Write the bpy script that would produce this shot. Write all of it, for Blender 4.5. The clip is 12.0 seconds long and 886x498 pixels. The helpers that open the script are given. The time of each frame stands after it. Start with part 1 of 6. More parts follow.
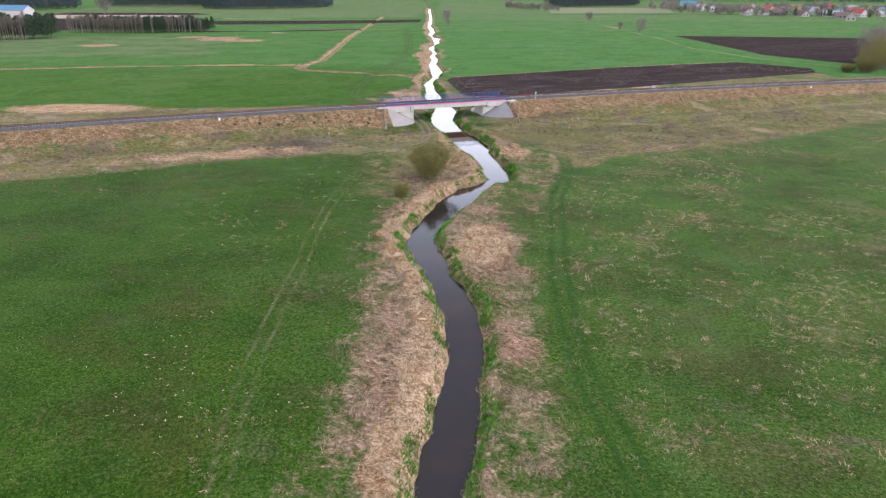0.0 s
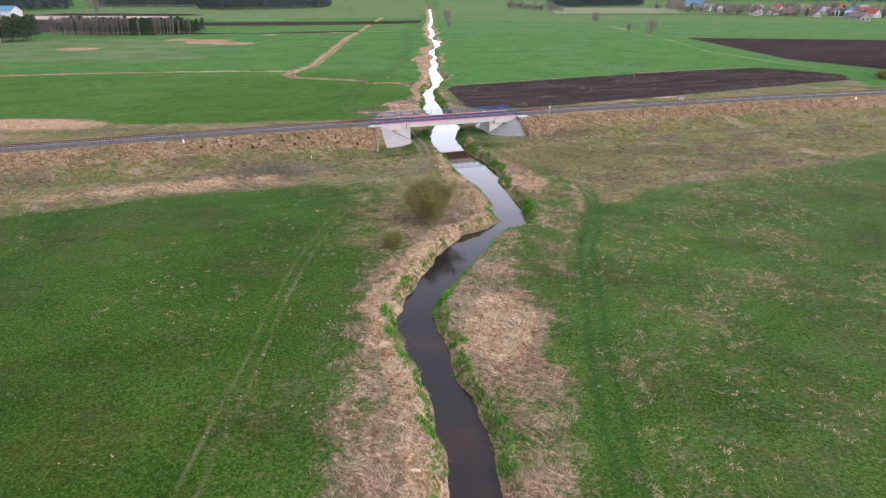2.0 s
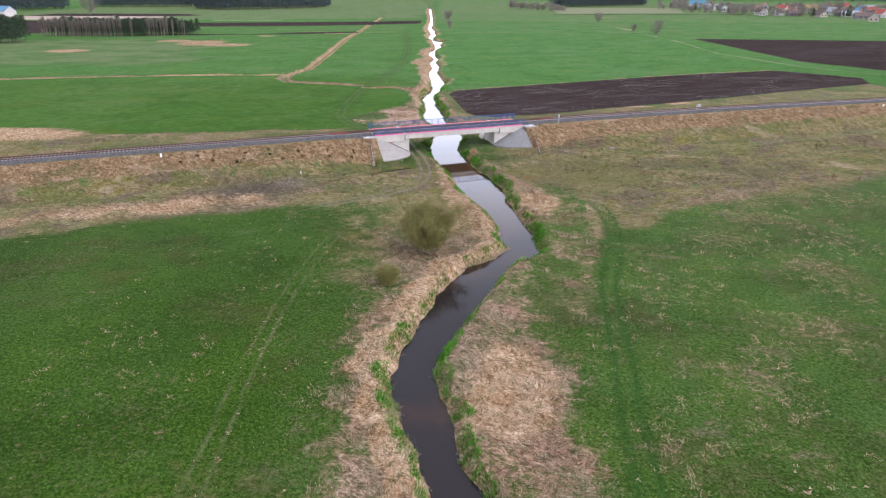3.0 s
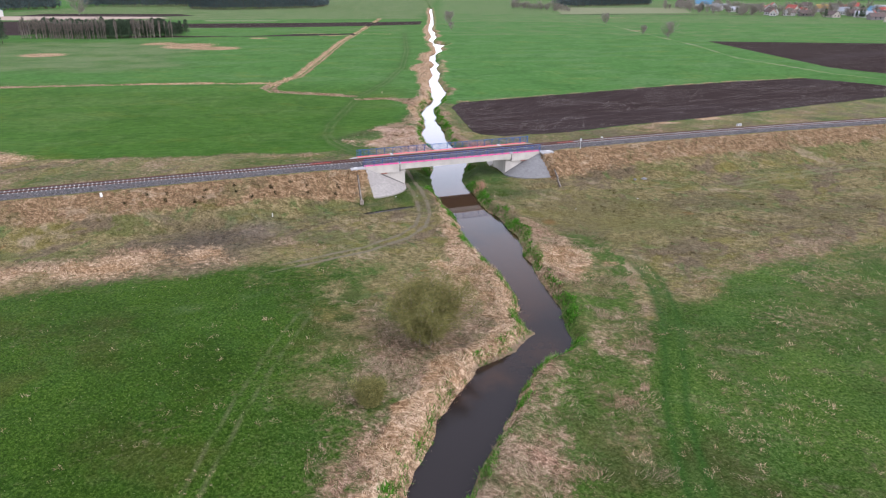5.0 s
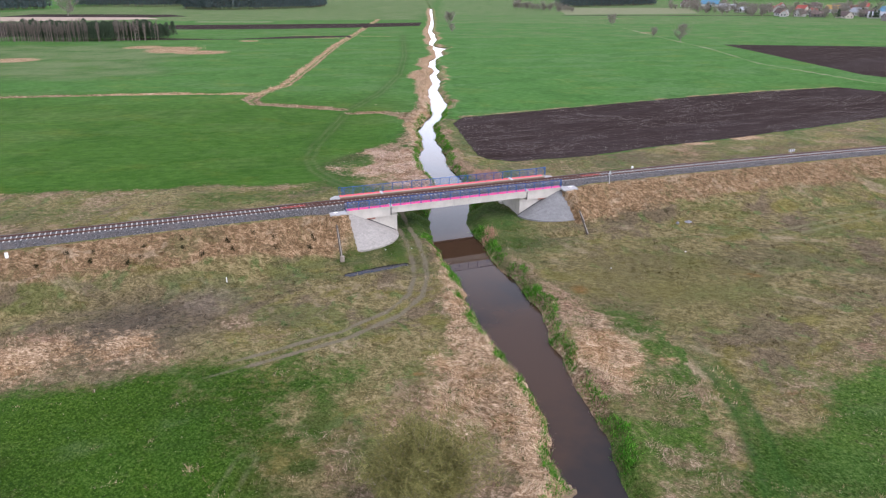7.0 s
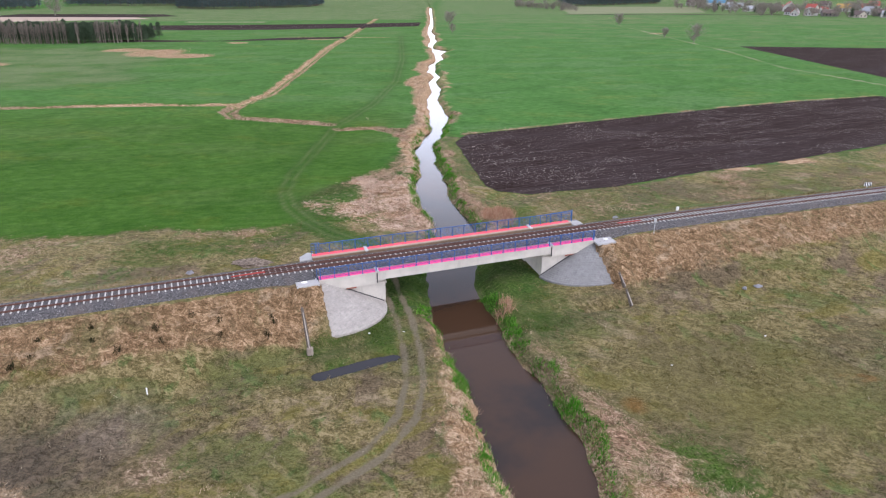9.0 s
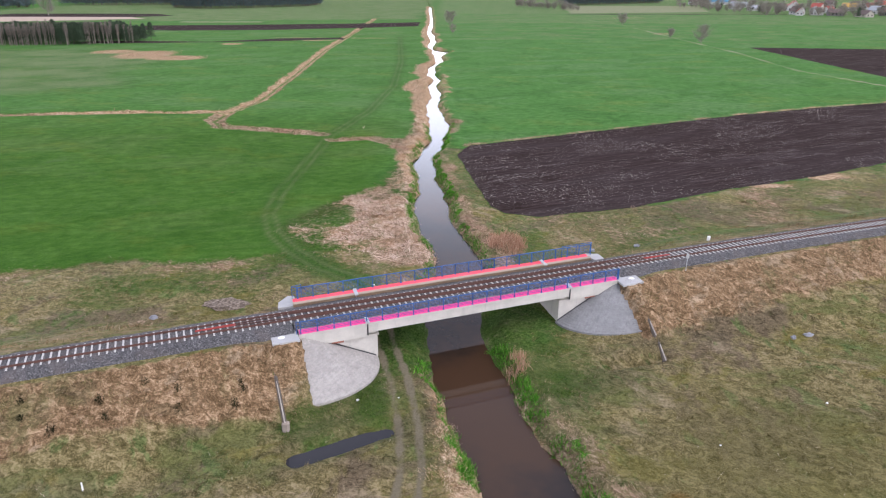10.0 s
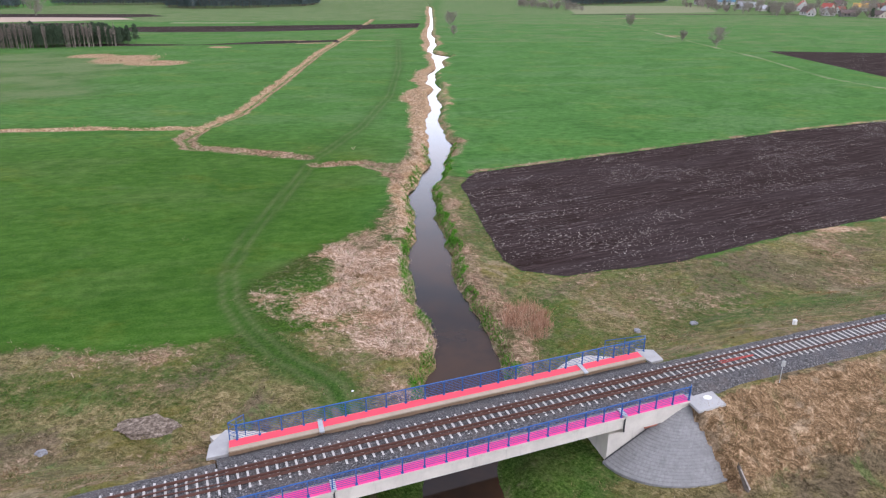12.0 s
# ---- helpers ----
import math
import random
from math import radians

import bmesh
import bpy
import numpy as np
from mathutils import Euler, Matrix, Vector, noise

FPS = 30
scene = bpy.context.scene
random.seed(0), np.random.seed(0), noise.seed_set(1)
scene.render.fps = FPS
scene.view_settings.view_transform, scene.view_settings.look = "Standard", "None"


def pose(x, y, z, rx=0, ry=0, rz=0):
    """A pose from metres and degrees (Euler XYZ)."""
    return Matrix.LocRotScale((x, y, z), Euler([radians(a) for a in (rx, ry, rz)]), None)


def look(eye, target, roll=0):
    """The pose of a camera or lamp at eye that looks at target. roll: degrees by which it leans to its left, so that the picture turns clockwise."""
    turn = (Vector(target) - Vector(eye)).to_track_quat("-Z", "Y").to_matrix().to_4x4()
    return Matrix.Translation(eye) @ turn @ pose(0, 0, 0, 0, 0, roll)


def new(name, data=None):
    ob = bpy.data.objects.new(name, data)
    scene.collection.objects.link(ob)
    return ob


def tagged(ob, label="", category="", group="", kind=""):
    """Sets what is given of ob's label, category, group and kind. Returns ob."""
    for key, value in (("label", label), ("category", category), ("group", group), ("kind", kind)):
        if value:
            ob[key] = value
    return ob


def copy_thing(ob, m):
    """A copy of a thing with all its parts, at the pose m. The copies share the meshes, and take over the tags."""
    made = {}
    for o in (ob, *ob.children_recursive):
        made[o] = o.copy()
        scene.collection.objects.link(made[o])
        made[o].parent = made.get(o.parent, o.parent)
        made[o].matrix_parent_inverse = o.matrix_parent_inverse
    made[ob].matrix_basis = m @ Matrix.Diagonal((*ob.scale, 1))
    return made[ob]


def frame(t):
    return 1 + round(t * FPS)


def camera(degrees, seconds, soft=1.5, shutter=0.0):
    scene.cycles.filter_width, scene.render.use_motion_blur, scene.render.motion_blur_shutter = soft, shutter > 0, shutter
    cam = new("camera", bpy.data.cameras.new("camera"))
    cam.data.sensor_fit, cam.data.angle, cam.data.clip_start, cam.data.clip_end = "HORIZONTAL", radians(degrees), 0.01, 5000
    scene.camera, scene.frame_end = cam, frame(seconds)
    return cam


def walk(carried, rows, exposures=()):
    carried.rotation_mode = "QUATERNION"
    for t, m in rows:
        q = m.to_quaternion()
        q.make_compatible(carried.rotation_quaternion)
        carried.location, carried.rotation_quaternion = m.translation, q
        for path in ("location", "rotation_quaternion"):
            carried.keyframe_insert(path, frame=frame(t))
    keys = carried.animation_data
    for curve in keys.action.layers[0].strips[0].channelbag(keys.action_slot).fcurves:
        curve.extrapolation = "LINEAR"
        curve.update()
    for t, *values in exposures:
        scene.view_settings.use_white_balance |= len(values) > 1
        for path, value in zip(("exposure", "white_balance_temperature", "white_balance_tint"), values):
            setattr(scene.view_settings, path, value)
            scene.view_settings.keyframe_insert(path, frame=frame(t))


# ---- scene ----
cam = camera(64.9, 12.0, soft=1.25)
METRES, EYE, TILT, LEAN, TURN = 141.3, 32.5, 0.0, 0.2, 0.0
ROWS = [
    (0.0, 0.0, 0.0, 0.0, 0.19, -20.83, -0.5),
    (0.5, -0.0001, 0.0424, 0.0, 0.21, -20.84, -0.48),
    (1.0, -0.0002, 0.0849, -0.0005, 0.22, -20.83, -0.47),
    (1.5, -0.0007, 0.1273, -0.0006, 0.22, -20.85, -0.45),
    (2.0, -0.0013, 0.17, -0.0008, 0.24, -20.85, -0.45),
    (2.5, -0.0021, 0.2129, -0.001, 0.26, -20.86, -0.45),
    (4.5, -0.0052, 0.3835, 0.0007, 0.3, -20.93, -0.45),
    (5.0, -0.0058, 0.4254, 0.0015, 0.31, -20.95, -0.45),
    (5.5, -0.0063, 0.4673, 0.0021, 0.32, -20.95, -0.47),
    (6.0, -0.0069, 0.5092, 0.0025, 0.32, -20.95, -0.49),
    (6.5, -0.0072, 0.551, 0.0027, 0.33, -20.97, -0.48),
    (7.0, -0.0073, 0.593, 0.0028, 0.34, -20.99, -0.47),
    (9.0, -0.0097, 0.761, 0.0022, 0.32, -21.1, -0.43),
    (9.5, -0.0108, 0.8026, 0.0027, 0.31, -21.13, -0.45),
    (10.0, -0.0115, 0.8436, 0.0035, 0.3, -21.19, -0.43),
    (10.5, -0.0122, 0.8841, 0.0039, 0.3, -21.21, -0.42),
    (11.0, -0.0125, 0.9213, 0.0042, 0.3, -21.22, -0.41),
    (11.5, -0.013, 0.9608, 0.0046, 0.31, -21.24, -0.42),
    (12.0, -0.0135, 0.9998, 0.0046, 0.32, -21.25, -0.45),
]
walk(cam, [(t, pose(0, 0, EYE, TILT, LEAN, TURN) @ pose(METRES * x, METRES * y, METRES * z, 90 + pitch, roll, yaw)) for t, x, y, z, yaw, pitch, roll in ROWS], [(0.0, 0.27, 5880, 19), (12.0, 0.27, 5880, 19)])

# ---- light and sky ----
SUN_EL, SUN_AZ = 44.0, 120.0
world = bpy.data.worlds.new("world")
scene.world = world
world.use_nodes = True
wn, wl = world.node_tree.nodes, world.node_tree.links
wn.clear()
sky = wn.new("ShaderNodeTexSky")
sky.sky_type, sky.sun_disc = "NISHITA", False
sky.sun_elevation, sky.sun_rotation = radians(SUN_EL), radians(SUN_AZ)
sky.air_density, sky.dust_density, sky.ozone_density, sky.altitude = 1.0, 5.0, 1.0, 100
grey = wn.new("ShaderNodeHueSaturation")
grey.inputs["Saturation"].default_value = 0.35
wl.new(sky.outputs[0], grey.inputs["Color"])
wbg = wn.new("ShaderNodeBackground")
wbg.inputs["Strength"].default_value = 0.04
wl.new(grey.outputs[0], wbg.inputs["Color"])
# an even deck of cloud: dim overhead, bright towards the horizon all round
cloud = wn.new("ShaderNodeBackground")
way = wn.new("ShaderNodeTexCoord")
up = wn.new("ShaderNodeSeparateXYZ")
wl.new(way.outputs["Generated"], up.inputs[0])
deck = wn.new("ShaderNodeValToRGB")
stops = ((0.0, (1.0, 1.0, 1.0)), (0.2, (0.91, 0.95, 1.0)), (0.34, (0.4, 0.425, 0.455)), (0.45, (0.195, 0.2, 0.218)), (0.6, (0.24, 0.245, 0.262)), (1.0, (0.31, 0.325, 0.36)))
while len(deck.color_ramp.elements) < len(stops):
    deck.color_ramp.elements.new(0.5)
for el, (at, val) in zip(deck.color_ramp.elements, stops):
    el.position, el.color = at, (*val, 1)
wl.new(up.outputs["Z"], deck.inputs[0])
cloud.inputs["Strength"].default_value = 2.5
wl.new(deck.outputs[0], cloud.inputs["Color"])
both = wn.new("ShaderNodeAddShader")
wl.new(wbg.outputs[0], both.inputs[0])
wl.new(cloud.outputs[0], both.inputs[1])
wout = wn.new("ShaderNodeOutputWorld")
wl.new(both.outputs[0], wout.inputs["Surface"])

sun_data = bpy.data.lights.new("sun", "SUN")
sun_data.energy, sun_data.angle, sun_data.color = 1.45, radians(45), (1.0, 0.96, 0.9)
sun = new("sun", sun_data)
_a, _e = radians(SUN_AZ), radians(SUN_EL)
sun.matrix_world = look(Vector((math.sin(_a) * math.cos(_e), math.cos(_a) * math.cos(_e), math.sin(_e))) * 300, (0, 0, 0))

# ---- materials ----


class Nodes:
    """Short hand for building node materials."""

    def __init__(self, name):
        self.mat = bpy.data.materials.new(name)
        self.mat.use_nodes = True
        self.t = self.mat.node_tree
        self.bsdf = self.t.nodes["Principled BSDF"]
        self.geo = self.t.nodes.new("ShaderNodeNewGeometry")
        self.pos = self.geo.outputs["Position"]

    def put(self, socket, value):
        if isinstance(value, bpy.types.NodeSocket):
            self.t.links.new(value, socket)
        elif isinstance(value, (tuple, list)) and len(value) == 3 and socket.type == "RGBA":
            socket.default_value = (*value, 1)
        else:
            socket.default_value = value

    def noise(self, scale, detail=3.0, rough=0.6, vec=None, stretch=None, distort=0.0):
        v = vec or self.pos
        if stretch:
            turned = self.t.nodes.new("ShaderNodeMapping")
            turned.inputs["Rotation"].default_value = (0, 0, radians(-stretch[3]))
            self.t.links.new(v, turned.inputs["Vector"])
            m = self.t.nodes.new("ShaderNodeMapping")
            m.inputs["Scale"].default_value = stretch[:3]
            self.t.links.new(turned.outputs[0], m.inputs["Vector"])
            v = m.outputs[0]
        n = self.t.nodes.new("ShaderNodeTexNoise")
        self.t.links.new(v, n.inputs["Vector"])
        for key, val in (("Scale", scale), ("Detail", detail), ("Roughness", rough), ("Distortion", distort)):
            n.inputs[key].default_value = val
        return n.outputs["Fac"]

    def math(self, op, a, b=0.0, clamp=False):
        n = self.t.nodes.new("ShaderNodeMath")
        n.operation, n.use_clamp = op, clamp
        self.put(n.inputs[0], a)
        self.put(n.inputs[1], b)
        return n.outputs[0]

    def span(self, v, lo, hi, a=0.0, b=1.0):
        n = self.t.nodes.new("ShaderNodeMapRange")
        n.interpolation_type = "SMOOTHSTEP"
        for i, val in enumerate((v, lo, hi, a, b)):
            self.put(n.inputs[i], val)
        return n.outputs[0]

    def mix(self, fac, a, b, blend="MIX"):
        n = self.t.nodes.new("ShaderNodeMix")
        n.data_type, n.blend_type = "RGBA", blend
        self.put(n.inputs[0], fac)
        self.put(n.inputs[6], a)
        self.put(n.inputs[7], b)
        return n.outputs[2]

    def ramp(self, fac, *stops):
        n = self.t.nodes.new("ShaderNodeValToRGB")
        e = n.color_ramp.elements
        while len(e) < len(stops):
            e.new(0.5)
        for el, (p, c) in zip(e, stops):
            el.position, el.color = p, (*c, 1)
        self.put(n.inputs[0], fac)
        return n.outputs[0]

    def attr(self, name):
        n = self.t.nodes.new("ShaderNodeAttribute")
        n.attribute_name = name
        s = self.t.nodes.new("ShaderNodeSeparateColor")
        self.t.links.new(n.outputs["Color"], s.inputs[0])
        return s.outputs[0], s.outputs[1], s.outputs[2]

    def bump(self, height, strength=0.4, distance=0.05):
        n = self.t.nodes.new("ShaderNodeBump")
        n.inputs["Strength"].default_value, n.inputs["Distance"].default_value = strength, distance
        self.put(n.inputs["Height"], height)
        self.t.links.new(n.outputs[0], self.bsdf.inputs["Normal"])

    def random(self):
        n = self.t.nodes.new("ShaderNodeObjectInfo")
        return n.outputs["Random"]

    def island(self):
        return self.geo.outputs["Random Per Island"]

    def done(self, colour, rough=0.8, metal=0.0, spec=None):
        self.put(self.bsdf.inputs["Base Color"], colour)
        self.put(self.bsdf.inputs["Roughness"], rough)
        self.put(self.bsdf.inputs["Metallic"], metal)
        if spec is not None:
            self.bsdf.inputs["Specular IOR Level"].default_value = spec
        return self.mat


RUST_SPOT = (14.4, 156.9, 0)


def lush(n):
    """Where the sward is a deep wet green: the fields west of the river."""
    s = n.t.nodes.new("ShaderNodeSeparateXYZ")
    n.t.links.new(n.pos, s.inputs[0])
    x = n.math("ADD", s.outputs["X"], n.math("MULTIPLY", n.noise(0.05, 5, 0.6), 16.0))
    return n.math("MULTIPLY", n.span(x, -12, 6, 1, 0), n.span(s.outputs["Y"], 270, 320, 1, 0.25))


def deepen(n, col, tone=(0.72, 0.82, 0.54)):
    return n.mix(lush(n), col, n.mix(1.0, col, tone, "MULTIPLY"))


def meadow_colour(n, f):
    """Short spring turf; f runs from shaded base to bright tip."""
    col = n.ramp(f, (0.0, (0.013, 0.029, 0.0045)), (0.35, (0.032, 0.067, 0.01)), (0.65, (0.058, 0.108, 0.018)), (1.0, (0.152, 0.194, 0.056)))
    dull = n.ramp(f, (0.0, (0.03, 0.035, 0.011)), (0.5, (0.062, 0.074, 0.021)), (1.0, (0.13, 0.13, 0.055)))
    col = n.mix(n.span(n.noise(0.055, 5, 0.65), 0.5, 0.62, 0, 0.75), col, dull)
    cool = n.ramp(f, (0.0, (0.018, 0.04, 0.007)), (0.5, (0.042, 0.094, 0.018)), (1.0, (0.12, 0.18, 0.054)))
    col = n.mix(n.span(n.noise(0.16, 5, 0.65, stretch=(1, 0.5, 1, 30)), 0.5, 0.6, 0, 0.45), col, cool)
    bare = n.ramp(f, (0.0, (0.05, 0.04, 0.02)), (0.5, (0.11, 0.09, 0.05)), (1.0, (0.3, 0.25, 0.17)))
    spots = n.math("MULTIPLY", n.span(n.noise(0.22, 6, 0.7, stretch=(1, 0.6, 1, 75)), 0.56, 0.67, 0, 0.6), n.math("SUBTRACT", 1.0, n.math("MULTIPLY", lush(n), 0.85)))
    col = n.mix(spots, deepen(n, col), bare)
    broad = n.ramp(n.noise(0.09, 5, 0.7, stretch=(1, 0.8, 1, 100)), (0.36, (0.7, 0.71, 0.69)), (0.5, (0.92, 0.92, 0.9)), (0.64, (1.12, 1.08, 1.0)))
    return n.mix(1.0, col, broad, "MULTIPLY")


def rough_colour(n, f):
    """Unmown ground by the railway: dead straw, moss, brown thatch and fresh green in patches."""
    col = n.ramp(f, (0.0, (0.057, 0.048, 0.02)), (0.5, (0.156, 0.127, 0.058)), (1.0, (0.315, 0.256, 0.145)))
    for scale, turn, lo, hi, most, dark, light in (
        (0.1, 0, 0.48, 0.58, 0.85, (0.05, 0.056, 0.017), (0.145, 0.155, 0.055)),
        (0.075, 77, 0.52, 0.6, 0.8, (0.052, 0.037, 0.026), (0.2, 0.148, 0.108)),
        (0.13, 33, 0.53, 0.61, 0.75, (0.082, 0.074, 0.018), (0.2, 0.172, 0.054)),
        (0.12, 140, 0.56, 0.66, 0.75, (0.14, 0.11, 0.07), (0.38, 0.3, 0.21)),
        (0.045, 20, 0.5, 0.6, 0.6, (0.035, 0.028, 0.016), (0.17, 0.135, 0.085)),
        (0.3, 100, 0.56, 0.64, 0.7, (0.035, 0.06, 0.017), (0.13, 0.18, 0.06)),
        (0.1, 200, 0.66, 0.71, 0.7, (0.11, 0.055, 0.018), (0.26, 0.14, 0.06)),
    ):
        k = n.span(n.noise(scale, 6, 0.68, stretch=(0.75, 1.25, 1, turn), distort=0.4), lo, hi, 0, most)
        col = n.mix(k, col, n.mix(f, dark, light))
    for place, near, far, most, dark, light in (((-33, 147, 0), 7, 19, 0.9, (0.03, 0.024, 0.018), (0.13, 0.1, 0.08)), ((-27, 154, 0), 2.5, 8, 0.5, (0.065, 0.05, 0.042), (0.26, 0.21, 0.18)), ((24, 160, 0), 10, 26, 0.8, (0.07, 0.062, 0.022), (0.165, 0.145, 0.06)), (RUST_SPOT, 1.0, 2.4, 0.85, (0.09, 0.05, 0.015), (0.2, 0.115, 0.04))):
        away = n.t.nodes.new("ShaderNodeVectorMath")
        away.operation = "DISTANCE"
        n.t.links.new(n.pos, away.inputs[0])
        away.inputs[1].default_value = place
        k = n.span(n.math("ADD", away.outputs["Value"], n.math("MULTIPLY", n.noise(0.4, 5, 0.65), far * 0.6)), near, far, most, 0.0)
        col = n.mix(k, col, n.mix(f, dark, light))
    return n.mix(1.0, col, (1.01, 0.99, 0.91), "MULTIPLY")


def straw_colour(n, f):
    """Flattened dead reed, pale by the water, and older pinkish-brown grass with green in it further off."""
    _, near, _ = n.attr("zone_d")
    reed = n.ramp(f, (0.0, (0.09, 0.058, 0.03)), (0.3, (0.25, 0.162, 0.092)), (0.65, (0.46, 0.318, 0.195)), (1.0, (0.74, 0.57, 0.4)))
    warm = n.ramp(f, (0.0, (0.08, 0.045, 0.02)), (0.4, (0.24, 0.14, 0.068)), (0.75, (0.42, 0.265, 0.14)), (1.0, (0.6, 0.43, 0.27)))
    reed = n.mix(n.span(n.noise(0.25, 5, 0.65), 0.46, 0.6, 0, 0.75), reed, warm)
    old = n.ramp(f, (0.0, (0.062, 0.044, 0.025)), (0.35, (0.18, 0.125, 0.076)), (0.7, (0.33, 0.235, 0.155)), (1.0, (0.55, 0.42, 0.3)))
    rosy = n.ramp(f, (0.0, (0.068, 0.038, 0.024)), (0.4, (0.215, 0.125, 0.08)), (0.75, (0.39, 0.245, 0.165)), (1.0, (0.6, 0.42, 0.3)))
    old = n.mix(n.span(n.noise(0.13, 6, 0.65, stretch=(1, 0.6, 1, 20)), 0.45, 0.6, 0, 0.85), old, rosy)
    sprout = n.ramp(f, (0.0, (0.03, 0.045, 0.012)), (0.5, (0.075, 0.095, 0.03)), (1.0, (0.2, 0.19, 0.095)))
    old = n.mix(n.span(n.noise(0.3, 7, 0.75, stretch=(1, 0.7, 1, 50)), 0.48, 0.66, 0, 0.8), old, sprout)
    s = n.t.nodes.new("ShaderNodeSeparateXYZ")
    n.t.links.new(n.pos, s.inputs[0])
    reed = n.mix(n.math("MULTIPLY", n.math("MULTIPLY", n.span(s.outputs["Y"], 182, 190), n.span(s.outputs["Y"], 226, 246, 1.0, 0.15)), n.span(s.outputs["X"], -45, -35)), reed, n.mix(1.0, reed, (1.0, 1.01, 1.15), "MULTIPLY"))
    k = n.span(n.math("ADD", near, n.math("MULTIPLY", n.math("SUBTRACT", n.noise(0.9, 5, 0.7), 0.5), 1.2)), 0.2, 0.8)
    return n.mix(k, old, reed)


def thatch_colour(n, f):
    """Brown dead grass of the embankment."""
    col = n.ramp(f, (0.0, (0.07, 0.045, 0.022)), (0.4, (0.155, 0.1, 0.054)), (0.75, (0.26, 0.172, 0.1)), (1.0, (0.44, 0.315, 0.205)))
    for scale, turn, lo, hi, dark, light in ((0.12, 0, 0.55, 0.66, (0.05, 0.05, 0.019), (0.18, 0.16, 0.075)), (0.35, 60, 0.55, 0.66, (0.05, 0.036, 0.019), (0.19, 0.135, 0.075)), (0.3, 120, 0.55, 0.63, (0.12, 0.088, 0.055), (0.42, 0.32, 0.22))):
        col = n.mix(n.span(n.noise(scale, 6, 0.7, stretch=(1.2, 0.8, 1, turn), distort=0.4), lo, hi, 0, 0.75), col, n.mix(f, dark, light))
    return n.mix(1.0, col, (1.05, 1.02, 0.97), "MULTIPLY")


def sown_colour(n, f):
    col = n.ramp(f, (0.0, (0.036, 0.1, 0.02)), (0.5, (0.056, 0.143, 0.029)), (1.0, (0.09, 0.19, 0.047)))
    dull = n.ramp(f, (0.0, (0.052, 0.112, 0.034)), (0.5, (0.08, 0.152, 0.05)), (1.0, (0.12, 0.2, 0.074)))
    col = n.mix(n.span(n.noise(0.035, 6, 0.65, stretch=(0.6, 1.4, 1, 8)), 0.47, 0.62, 0, 0.7), col, dull)
    deep = n.ramp(f, (0.0, (0.025, 0.082, 0.015)), (1.0, (0.064, 0.156, 0.032)))
    col = n.mix(n.span(n.noise(0.07, 6, 0.65, stretch=(0.8, 1.1, 1, 50)), 0.46, 0.62, 0, 0.8), col, deep)
    gold = n.ramp(f, (0.0, (0.06, 0.105, 0.016)), (1.0, (0.135, 0.2, 0.048)))
    col = n.mix(n.span(n.noise(0.05, 7, 0.7, stretch=(0.8, 1.2, 1, 170)), 0.52, 0.66, 0, 0.6), col, gold)
    return deepen(n, col, (0.82, 0.76, 0.5))


